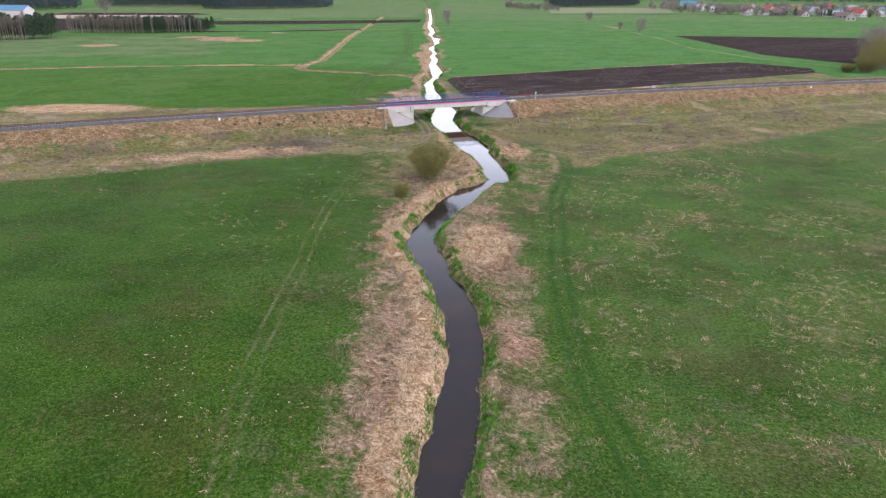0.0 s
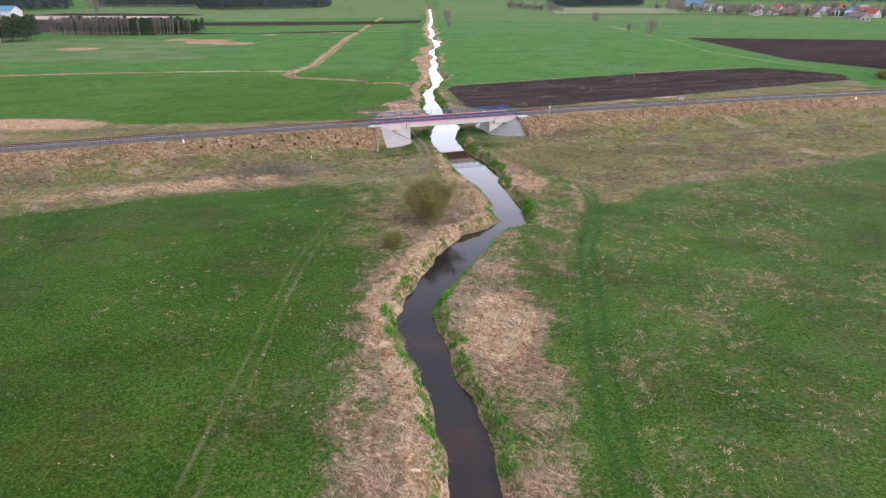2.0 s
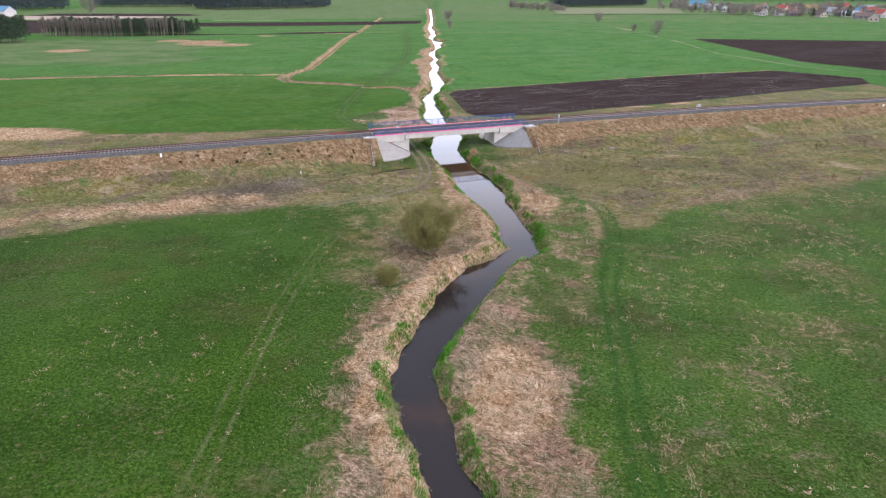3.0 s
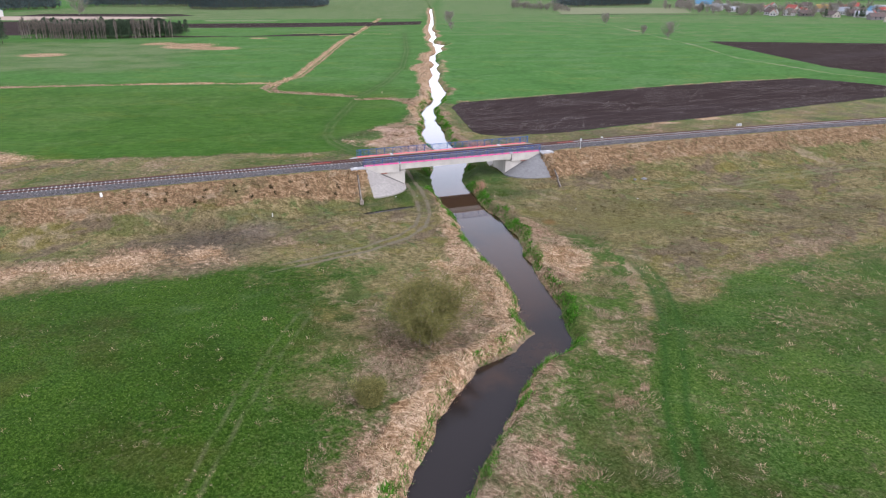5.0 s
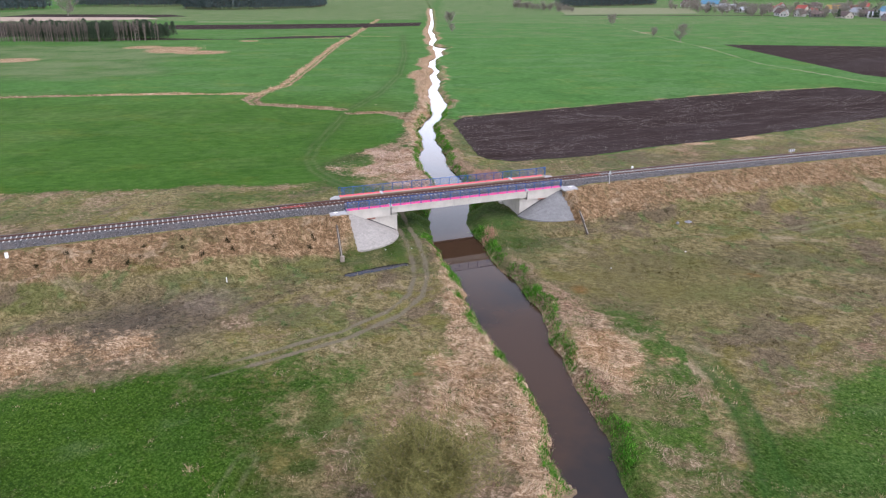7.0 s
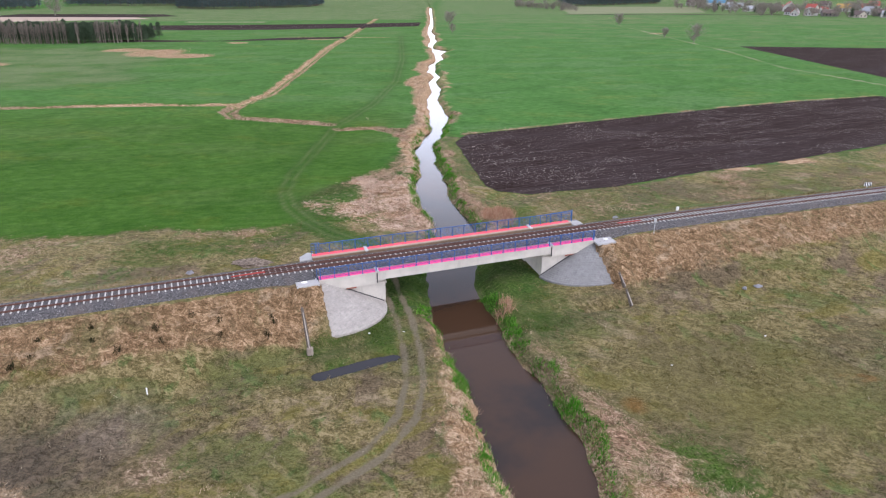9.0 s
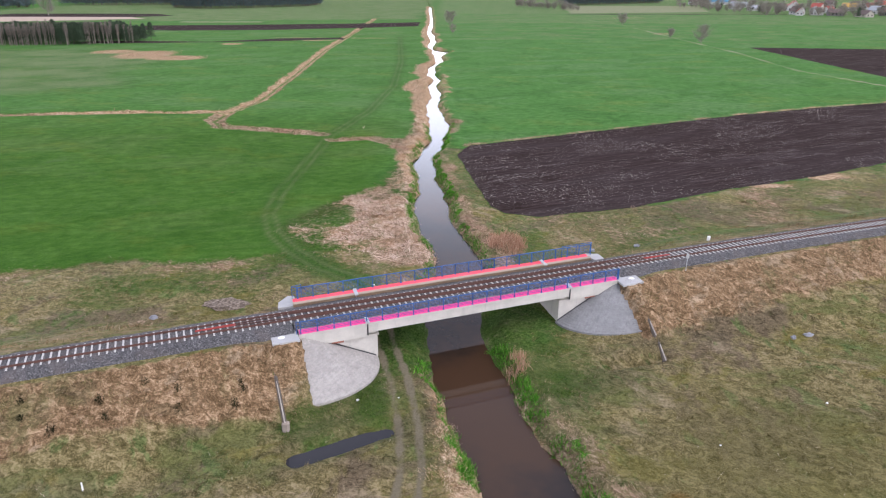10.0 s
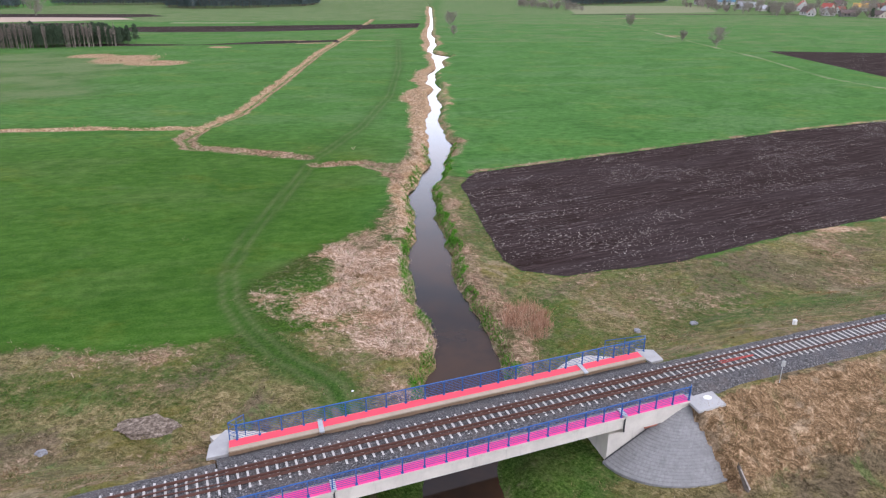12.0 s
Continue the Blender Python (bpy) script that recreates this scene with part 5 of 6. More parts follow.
def cone(u0, v0, ru, rv, s, skip):
    """A quarter cone of sloping concrete slabs, from the wing's end down to the field."""
    bm = bmesh.new()
    courses, n = 26, 26
    rings = 2 * courses
    grid = []
    for i in range(rings + 1):
        t = (i // 2 + 0.82 * (i % 2)) / courses
        sunk = 0.035 if i % 2 == 0 and 0 < i < rings else 0.0
        row = []
        for k in range(n + 1):
            a = -math.pi / 2 - skip + (math.pi / 2 + skip) * k / n
            row.append(bm.verts.new((u0 + s * ru * t * math.cos(a), v0 + rv * t * math.sin(a), 3.78 - 3.5 * t - sunk)))
        grid.append(row)
    low = [bm.verts.new((v.co.x, v.co.y, v.co.z - 0.5)) for v in grid[-1]]
    for i in range(rings):
        for k in range(n):
            bm.faces.new((grid[i][k], grid[i][k + 1], grid[i + 1][k + 1], grid[i + 1][k]))
    for k in range(n):
        bm.faces.new((grid[-1][k], grid[-1][k + 1], low[k + 1], low[k]))
    for side in (0, n):
        edge = [row[side] for row in grid]
        under = [bm.verts.new((v.co.x, v.co.y, v.co.z - 0.5)) for v in edge]
        for i in range(rings):
            bm.faces.new((edge[i], edge[i + 1], under[i + 1], under[i]))
    bmesh.ops.remove_doubles(bm, verts=bm.verts, dist=0.002)
    return bm


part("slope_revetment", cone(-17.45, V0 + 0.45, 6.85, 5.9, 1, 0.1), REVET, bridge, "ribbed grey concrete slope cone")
part("slope_revetment", cone(15.3, V0 + 0.45, 6.9, 5.0, -1, 0.28), REVET_SHADED, bridge, "ribbed grey concrete slope cone")
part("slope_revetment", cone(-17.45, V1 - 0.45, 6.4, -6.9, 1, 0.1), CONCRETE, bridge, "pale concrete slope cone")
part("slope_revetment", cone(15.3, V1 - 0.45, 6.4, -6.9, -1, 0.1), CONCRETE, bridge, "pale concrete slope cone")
for u0, s, ru in ((-17.45, 1, 6.85), (15.3, -1, 6.9)):
    bm = rod(bmesh.new(), (u0 + s * 0.9, V0 + 0.42, 3.36), (u0 + s * ru * 0.98, V0 + 0.42, 0.38), 0.055, n=5)
    part("joint_seal", bm, DARK, bridge, "dark joint between wall and slope")
    bm = rod(bmesh.new(), (u0 + s * 2.6, V0 + 0.2, 2.55), (u0 + s * 3.7, V0 + 0.2, 2.5), 0.09, n=6)
    part("ledge_drain", bm, mat_plain("rust_red_drain", (0.3, 0.1, 0.06), 0.7), bridge, "rust-red drain outlet")
for corners in (
    [(-20.0, -1.8), (-20.1, -3.85), (-17.75, -3.85), (-17.75, -1.8)],
    [(15.45, -2.0), (18.0, -2.05), (17.7, -4.3), (15.2, -4.3)],
    [(-18.5, 3.2), (-17.1, 3.2), (-16.4, 6.2), (-17.0, 6.7), (-18.2, 5.0)],
    [(16.4, 2.8), (17.6, 2.8), (18.1, 4.7), (16.9, 5.6), (16.3, 4.5)],
):
    top = 3.9 if corners[0][1] < 0 else 3.84
    tops = top if corners[0][1] < 0 else [top, top] + [top - 0.14 * (v - 3.2) for _, v in corners[2:]]
    bm = prism(bmesh.new(), corners, top - (0.2 if corners[0][1] < 0 else 1.9), tops)
    part("end_slab", bm, SLAB, bridge, "pale concrete slab at the bridge end")
bm = bmesh.new()
bmesh.ops.create_uvsphere(bm, u_segments=10, v_segments=6, radius=0.28, matrix=Matrix.Translation((17.0, -3.1, 3.91)) @ Matrix.Diagonal((1.2, 1, 0.25, 1)))
part("survey_mark", bm, WHITE, bridge, "white painted disc")
bm = bmesh.new()
bmesh.ops.create_uvsphere(bm, u_segments=10, v_segments=6, radius=0.28, matrix=Matrix.Translation((-19.2, -2.9, 3.91)) @ Matrix.Diagonal((1.2, 1, 0.25, 1)))
part("survey_mark", bm, WHITE, bridge, "white painted disc")

# deck ballast lies in the trough; railings stand on both edges
bm = box(bmesh.new(), -0.03, 0.03, -0.05, 0.05, 0, 1.12)
box(bm, -0.09, 0.09, -0.09, 0.09, 0, 0.03)
post_mesh = None
for v, ua, ub in ((V0 + 0.13, UL + 0.15, UR - 0.1), (V1 - 0.13, UL + 0.55, UR + 0.55)):
    rail_thing = new("railing")
    rail_thing.matrix_world = bridge.matrix_world @ pose(*skew(0, v), 4.03)
    tagged(rail_thing, "blue painted steel railing with close horizontal bars", "railing", "bridge railings")
    n = 23
    for i in range(n):
        u = ua + (ub - ua) * i / (n - 1)
        if post_mesh is None:
            post_mesh = part("post", bm, BLUE, rail_thing).data
            rail_thing.children[0].location = (u, 0, 0)
        else:
            again("post", post_mesh, rail_thing, (u, 0, 0))
    part("handrail", box(bmesh.new(), ua - 0.1, ub + 0.1, -0.045, 0.045, 1.1, 1.18, 0.015), BLUE, rail_thing)
    for z in (0.13, 0.27, 0.41, 0.55, 0.69, 0.83, 0.97):
        part("bar", box(bmesh.new(), ua, ub, -0.011, 0.011, z, z + 0.022), BLUE, rail_thing)
    out = -1 if v < 0 else 1
    # each end turns outwards; beyond the track it goes on as a short stair rail down the slope
    for ue, sg in ((ua, -1), (ub, 1)):
        path = [(ue, 0, 0), (ue + sg * (0.45 if out > 0 else 0.3), out * (0.55 if out > 0 else -0.25), -0.05)]
        if out > 0:
            path.append((ue - 2.4, 2.1, -0.75) if sg > 0 else (ue + 0.7, 2.0, -0.6))
        for h, rr, name in ((1.14, 0.032, "end_handrail"), (0.8, 0.016, "end_bar"), (0.48, 0.016, "end_bar"), (0.16, 0.016, "end_bar")):
            bm2 = bmesh.new()
            for (x0, y0, z0), (x1, y1, z1) in zip(path, path[1:]):
                rod(bm2, (x0, y0, z0 + h), (x1, y1, z1 + h), rr, n=5)
            part(name, bm2, BLUE, rail_thing)
        feet = [path[1]]
        if out > 0:
            feet += [tuple(a + (b - a) * f for a, b in zip(path[1], path[2])) for f in (0.5, 1.0)]
        for x0, y0, z0 in feet:
            part("post", rod(bmesh.new(), (x0, y0, z0 + 1.14), (x0, y0, z0 - 0.6), 0.032, n=5), BLUE, rail_thing)


# ---- small things along the line ----
def put_post(x, y, h, r, mat_, name, label, cat, lean=(0, 0), group=""):
    z = float(ground_z(np.array(x), np.array(y)))
    thing = new(name)
    thing.matrix_world = pose(x, y, z - 0.15)
    tagged(thing, label, cat, group)
    bm = bmesh.new()
    rod(bm, (0, 0, 0), (lean[0], lean[1], h + 0.15), r, r * 0.75, 8)
    return thing, bm


def track_sign(u, off):
    x, y = xy_of(u, off)
    thing, bm = put_post(x, y, 2.0, 0.035, STEEL, "track_sign", "small pale grey sign plate on a thin steel pole", "sign")
    part("pole", bm, STEEL, thing)
    part("plate", box(bmesh.new(), -0.16, 0.16, -0.05, -0.03, 1.6, 2.1, 0.01), STEEL, thing, "pale grey plate")


def km_stone(u, off):
    x, y = xy_of(u, off)
    z = float(ground_z(np.array(x), np.array(y)))
    bm = box(bmesh.new(), -0.17, 0.17, -0.14, 0.14, -0.2, 0.55, 0.04)
    ob = part("marker_stone", bm, WHITE)
    ob.matrix_world = pose(x, y, z, 0, 0, TRACK_DEG)
    tagged(ob, "low white-painted marker stone beside the track", "marker stone", "marker stones")


track_sign(23.8, -3.4)
km_stone(33.7, 4.3)
km_stone(-57.5, -4.6)
km_stone(116, -9.6)


def pale_peg(x, y):
    thing, bm = put_post(x, y, 0.6, 0.065, WHITE, "wooden_peg", "short pale peg standing in rough grass", "peg")
    part("shaft", bm, WHITE, thing)


pale_peg(-26.3, 157.5)


def litter(x, y, size):
    z = float(ground_z(np.array(x), np.array(y)))
    bm = bmesh.new()
    bmesh.ops.create_icosphere(bm, subdivisions=2, radius=size)
    for v in bm.verts:
        v.co *= 1 + 0.6 * noise.noise(v.co * 3 / size + Vector((x, y, 0)))
        v.co.z *= 0.55
    ob = part("litter", bm, WHITE)
    ob.matrix_world = pose(x, y, z + size * 0.4)
    tagged(ob, "small crumpled white scrap lying in the grass", "litter", "white scraps")


for x, y, size in ((30.4, 169.1, 0.1), (19.4, 163.3, 0.07), (-8.9, 169.0, 0.12), (-5.5, 169.4, 0.07), (-9.8, 192.5, 0.12)):
    litter(x, y, size)


def striped_board(u, off):
    """A small board with slanting black and white bars, on a short post beside the far track."""
    x, y = xy_of(u, bend(u) + off)
    z = float(ground_z(np.array(x), np.array(y)))
    thing = new("track_board")
    thing.matrix_world = pose(x, y, z - 0.2)
    tagged(thing, "low board with slanting dark and white stripes beside the track", "sign")
    part("post", rod(bmesh.new(), (0, 0, 0), (0, 0, 1.3), 0.04, n=6), STEEL, thing)
    part("plate", box(bmesh.new(), -0.55, 0.55, -0.04, -0.01, 0.75, 1.3, 0.01), WHITE, thing, "white plate")
    for c in (-0.36, 0.0, 0.36):
        bm = bmesh.new()
        front = [bm.verts.new((c + a, -0.05, h)) for a, h in ((-0.02, 0.76), (0.16, 0.76), (-0.02, 1.29), (-0.2, 1.29))]
        back = [bm.verts.new((v.co.x, -0.041, v.co.z)) for v in front]
        bm.faces.new(front)
        bm.faces.new(back[::-1])
        for a in range(4):
            b = (a + 1) % 4
            bm.faces.new((front[a], back[a], back[b], front[b]))
        part("stripe", bm, DARK, thing, "dark slanting stripe")


striped_board(65.7, 2.4)


def broken_pole(x, y, h, lean, foot=True):
    label = "grey broken wooden pole on a crumbling footing" if foot else "grey broken wooden stump leaning in the grass"
    thing, bm = put_post(x, y, h, 0.17, OLDWOOD, "broken_pole", label, "pole", lean, "broken poles")
    rod(bm, (0.1, 0.02, 0.3), (lean[0] * 0.8 + 0.16, lean[1] * 0.8, h * 0.82), 0.07, 0.02, 5)
    part("shaft", bm, OLDWOOD, thing)
    # a pale split face up the side, and torn ends at the top
    top = Vector((lean[0], lean[1], h + 0.15))
    bm = rod(bmesh.new(), (0.05, -0.13, 0.35), top * 0.93 + Vector((0.04, -0.11, 0)), 0.075, 0.05, 4)
    part("split_face", bm, SPLITWOOD, thing, "pale bleached split wood")
    for dx, dy, dz in ((-0.07, 0.03, 0.35), (0.06, -0.05, 0.22)):
        part("splinter", rod(bmesh.new(), top + Vector((dx * 0.6, dy * 0.6, -0.2)), top + Vector((dx, dy, dz)), 0.06, 0.01, 4), OLDWOOD, thing)
    if foot:
        part("footing", box(bmesh.new(), -0.28, 0.28, -0.26, 0.26, -0.2, 0.95, 0.1), mat_concrete("old_footing", (0.28, 0.23, 0.185)), thing, "crumbling footing")


broken_pole(-14.0, 164.8, 4.7, (-0.5, 0.3))
broken_pole(18.9, 176.1, 1.7, (-0.6, 0.5), False)
broken_pole(19.1, 180.2, 1.5, (-0.6, 0.7), False)
def lump(name, x, y, sx, sy, sz, material, label, cat):
    bm = bmesh.new()
    bmesh.ops.create_icosphere(bm, subdivisions=3, radius=1)
    for v in bm.verts:
        at = v.co.copy()
        v.co *= 1 + 0.5 * noise.noise(at * 1.4 + Vector((x, y, 0))) + 0.3 * noise.noise(at * 4.0 + Vector((y, x, 0)))
    ob = part(name, bm, material)
    ob.matrix_world = pose(x, y, float(ground_z(np.array(x), np.array(y))) + 0.02) @ Matrix.Diagonal((sx, sy, sz, 1))
    tagged(ob, label, cat, "loose stones" if cat == "stone" else "")


def mat_mound():
    n = Nodes("straw_and_earth")
    col = n.ramp(n.noise(3.0, 6, 0.8), (0.35, (0.06, 0.045, 0.035)), (0.5, (0.17, 0.135, 0.105)), (0.65, (0.38, 0.31, 0.25)))
    n.bump(n.noise(5.0, 5, 0.7), 0.8, 0.08)
    return n.done(col, 1.0, 0, 0.0)


FIELDSTONE = mat_concrete("field_stone", (0.27, 0.27, 0.29))
lump("earth_mound", -25.3, 187.2, 2.2, 1.4, 0.25, mat_mound(), "low mound of bare earth and dead straw", "mound")
for x, y, sx, sy in ((23.7, 205.4, 0.4, 0.3), (17.5, 203.8, 0.35, 0.28), (-31.9, 183.9, 0.42, 0.28), (32.8, 180.4, 0.22, 0.3), (34.6, 181.0, 0.5, 0.3)):
    lump("stone_block", x, y, sx, sy, 0.28, FIELDSTONE, "rough grey stone lying in rough grass", "stone")


# ---- trees and bushes ----
def prisms(segs):
    """Thin three-sided limbs from rows of start, end and two radii."""
    s = np.asarray(segs, float)
    a, b, r0, r1 = s[:, :3], s[:, 3:6], s[:, 6:7], s[:, 7:8]
    d = (b - a) / np.maximum(np.linalg.norm(b - a, axis=1, keepdims=True), 1e-6)
    h = np.where(np.abs(d[:, 2:3]) > 0.9, [[1.0, 0, 0]], [[0, 0, 1.0]])
    p = np.cross(d, h)
    p /= np.linalg.norm(p, axis=1, keepdims=True)
    q = np.cross(d, p)
    ring = [(math.cos(t), math.sin(t)) for t in (0, 2.094, 4.189)]
    v = np.stack([a + r0 * (c * p + w * q) for c, w in ring] + [b + r1 * (c * p + w * q) for c, w in ring], 1)
    n = len(s)
    f = np.array([(0, 1, 4, 3), (1, 2, 5, 4), (2, 0, 3, 5)])
    return v.reshape(-1, 3), (np.arange(n)[:, None, None] * 6 + f).reshape(-1, 4)


def leaves(centres, size, seed, up=0.0, thin=0.3):
    r = rng(seed)
    n = len(centres)
    d = r.normal(size=(n, 3)) * [1, 1, 1 - up] + [0, 0, up]
    d /= np.linalg.norm(d, axis=1, keepdims=True)
    e = np.cross(d, r.normal(size=(n, 3)))
    e /= np.linalg.norm(e, axis=1, keepdims=True)
    s = np.broadcast_to(size, (n,))[:, None] * r.uniform(0.6, 1.4, (n, 1))
    v = np.stack([centres - e * s * thin, centres + e * s * thin, centres + d * s], 1)
    return v.reshape(-1, 3), np.arange(3 * n).reshape(-1, 3)


def limbs(r, height, start, n, spread, rise, thick):
    """Boughs and forks of a bare crown, as rows for prisms, and the tips of its twigs."""
    segs, tips = [], []
    for i in range(n):
        z = height * (start + (0.92 - start) * (i + r.random()) / n)
        a = r.uniform(0, 6.283)
        ln = spread * (1.05 - 0.55 * abs(2 * (z / height - start) / (1 - start) - 0.8)) * r.uniform(0.7, 1.2)
        p = np.array([0, 0, z])
        d = np.array([math.cos(a), math.sin(a), rise])
        for k in range(3):
            q = p + d * ln / 3
            segs.append([*p, *q, thick * (1 - k / 3.3), thick * (0.7 - k / 4.5)])
            for f in range(3):
                e = d + r.normal(0, 0.5, 3)
                t = q + e * ln * 0.3
                segs.append([*q, *t, thick * 0.35, thick * 0.1])
                tips += [q + (t - q) * w for w in (0.3, 0.6, 0.9, 1.05)]
            p, d = q, d + np.array([*r.normal(0, 0.2, 2), 0.18])
    return segs, np.array(tips)


def tree(kind, seed, height, spread):
    r = rng(seed)
    if kind == "pine":
        thing = new("pine_tree")
        tagged(thing, "dark green pine with a bare lower trunk", "tree", "trees of the small woods")
        trunk = [[0, 0, -0.3, 0.1, 0, height * 0.5, 0.16, 0.11], [0.1, 0, height * 0.5, 0.05, 0.1, height * 0.96, 0.11, 0.03]]
        v, f = prisms(trunk)
        soup("trunk", v, f, BARK, thing)
        n = 1700
        t = r.random(n) ** 0.85
        a = r.uniform(0, 6.283, n)
        bough = 0.75 + 0.3 * np.sin(t * 22 + 2 * a + seed) + 0.2 * np.sin(3 * a + seed)
        z = height * (0.16 + 0.84 * t)
        rad = 1.35 * spread * np.sqrt(np.clip(1.04 - t ** 2.2, 0, 1)) * r.random(n) ** 0.4 * bough
        v, f = leaves(np.stack([rad * np.cos(a), rad * np.sin(a), z], -1), 0.62, seed + 1, 0.3, 0.27)
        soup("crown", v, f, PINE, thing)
    else:
        birch = kind == "birch"
        thing = new("birch_tree" if birch else "bare_tree")
        tagged(thing, "leafless birch with a pale trunk and fine twigs" if birch else "leafless broad tree with fine brown twigs", "tree", "trees of the small woods" if birch else "bare trees")
        lean = r.normal(0, 0.035 * height, 2)
        segs, tips = limbs(r, height, 0.45 if birch else 0.1, 12 if birch else 30, spread * (0.4 if birch else 1), 1.9 if birch else 0.6, 0.03 if birch else 0.05)
        mid = [[0, 0, -0.3, *lean * 0.4, height * 0.5, 0.15 if birch else 0.3, 0.11 if birch else 0.18], [*lean * 0.4, height * 0.5, *lean, height, 0.11 if birch else 0.18, 0.03]]
        v, f = prisms(mid)
        soup("trunk", v, f, BIRCH if birch else TWIG, thing)
        v, f = prisms(segs)
        crown = soup("branchwork", v, f, BIRCHTWIG if birch else TWIG, thing)
        m = 2 if birch else 8
        v, f = leaves(np.repeat(tips, m, 0) + r.normal(0, 0.3 if birch else 0.5, (len(tips) * m, 3)), 0.7 if birch else 0.9, seed + 3, 0.6, 0.03)
        soup("crown", v, f, BIRCHTWIG if birch else TWIG, thing)
    return thing


def shrub(name, x, y, wide, high, stems, material, label, seed):
    r = rng(seed)
    segs, tips = [], []
    for i in range(stems):
        a, tilt = r.uniform(0, 6.283), r.uniform(0.05, 0.95)
        p = np.array([*r.normal(0, wide * 0.07, 2), -0.2])
        d = np.array([math.cos(a) * tilt * wide / high * 0.62, math.sin(a) * tilt * wide / high * 0.62, 1.0])
        ln = high * r.uniform(0.65, 1.02) * (1.0 - 0.25 * tilt)
        for k in range(5):
            q = p + d * ln / 5
            segs.append([*p, *q, 0.028 * (1 - k / 6), 0.024 * (1 - k / 5.2)])
            for f in range(4 if k else 1):
                t = q + (d + r.normal(0, 0.5, 3)) * ln * r.uniform(0.1, 0.22)
                segs.append([*q, *t, 0.014, 0.004])
                tips += [q + (t - q) * w for w in (0.4, 0.75, 1.0)]
            p, d = q, d + np.array([*r.normal(0, 0.12, 2), 0])
    z = float(ground_z(np.array(x), np.array(y)))
    thing = new(name)
    thing.matrix_world = pose(x, y, z)
    tagged(thing, label, "shrub")
    v, f = prisms(segs)
    soup("branchwork", v, f, SHRUBTWIG, thing)
    tips = np.array(tips)
    v, f = leaves(np.repeat(tips, 14, 0) + r.normal(0, 0.26, (len(tips) * 14, 3)), 0.5, seed + 1, 0.6, 0.026)
    soup("crown", v, f, material, thing)
    return thing


shrub("willow_shrub", -2.6, 120.3, 8.2, 5.8, 120, BUD, "broad leafless willow shrub in olive bud by the river", 31)
shrub("willow_shrub", -6.9, 109.4, 2.4, 1.8, 26, BUD, "small leafless willow shrub among dry reeds", 32)

for i, (x, y, w, h) in enumerate(((169, 288, 10, 6), (175, 294, 14, 10), (184, 301, 16, 12), (163, 290, 5, 2.6), (193, 312, 18, 13), (205, 326, 18, 14), (218, 338, 18, 14))):
    shrub("willow_shrub", x, y, w, h, 110, (BUD if i < 4 else SHRUBTWIG), "large leafless shrub at the field's corner", 80 + i)
protos = [tree("pine", 41, 12.5, 2.3), tree("pine", 42, 13.5, 2.6), tree("pine", 43, 11.5, 2.1), tree("birch", 51, 13, 1.9), tree("birch", 52, 14, 2.2), tree("birch", 53, 12, 1.6), tree("bare", 61, 12, 5), tree("bare", 62, 10, 4.4), tree("bare", 63, 14, 5.5)]
used = set()


def plant(k, x, y, s=1.0, turn=0.0):
    z = float(ground_z(np.array(x), np.array(y)))
    m = pose(x, y, z, 0, 0, turn)
    if k in used:
        ob = copy_thing(protos[k], m)
    else:
        ob = protos[k]
        used.add(k)
        ob.matrix_basis = m
    ob.scale = (s, s, s)


r = rng(5)
# the long wood: a row of birches in front, pines behind
for row in range(6):
    for i in range(32):
        f = (i + 0.5 * (row % 2)) / 31.5
        x, y = -256 + 86 * f + r.normal(0, 0.8), 499 + 11 * f - 9 * math.sin(f * 3.14) + row * 4.0 + r.normal(0, 0.8)
        birchy = row == 0 and (f < 0.6 or r.random() < 0.45) or (f < 0.28 and row < 2)
        plant(int(r.integers(3, 6)) if birchy else int(r.integers(0, 3)), x, y, r.uniform(0.68, 0.86) * (0.85 if f > 0.9 else 1), r.uniform(0, 360))
        for extra in range(3 if birchy and row == 0 else 1 if birchy else 0):
            plant(int(r.integers(3, 6)), x + r.normal(0, 1.2), y - r.uniform(0.5, 3), r.uniform(0.7, 0.9), r.uniform(0, 360))
# the other wood, taller
for row in range(5):
    for i in range(20):
        f = i / 19
        x, y = -305 + 59 * f + r.normal(0, 0.9), 392 + 47 * f + row * 4.5 + r.normal(0, 0.9)
        birchy = row < 2 and f < 0.9
        plant(int(r.integers(3, 6)) if birchy else int(r.integers(0, 3)), x, y, r.uniform(0.95, 1.15), r.uniform(0, 360))
        for extra in range(2 if birchy else 0):
            plant(int(r.integers(3, 6)), x + r.normal(0, 1.5), y - r.uniform(0.5, 3), r.uniform(0.95, 1.2), r.uniform(0, 360))
# single trees and bushes of the fields
for k, x, y, s in ((7, 0.6, 690, 0.85), (6, 2.4, 592, 0.45), (7, 135.5, 690, 0.75), (6, 139.3, 521, 0.75), (7, 134, 560, 0.5), (8, 190, 322, 1.0), (6, 200, 334, 1.1), (8, 212, 345, 1.1), (6, -372, 800, 1.5)):
    plant(k, x, y, s, r.uniform(0, 360))
# the village's and the roadside's bare trees
for i in range(190):
    f = r.random() ** 1.15
    x, y = 290 + 470 * f, r.choice([895, 925, 965, 1010, 1060, 1110, 1160]) - 110 * f + r.normal(0, 12)
    plant(int(r.choice([6, 7, 8])), x, y, r.uniform(0.4, 0.85), r.uniform(0, 360))
for i in range(90):
    f = r.random()
    k = int(r.choice([0, 1, 2, 6, 7, 8, 6, 7]))
    plant(k, 300 + 430 * f, r.choice([860, 885, 940, 990]) - 120 * f + r.normal(0, 10), r.uniform(0.35, 0.8), r.uniform(0, 360))
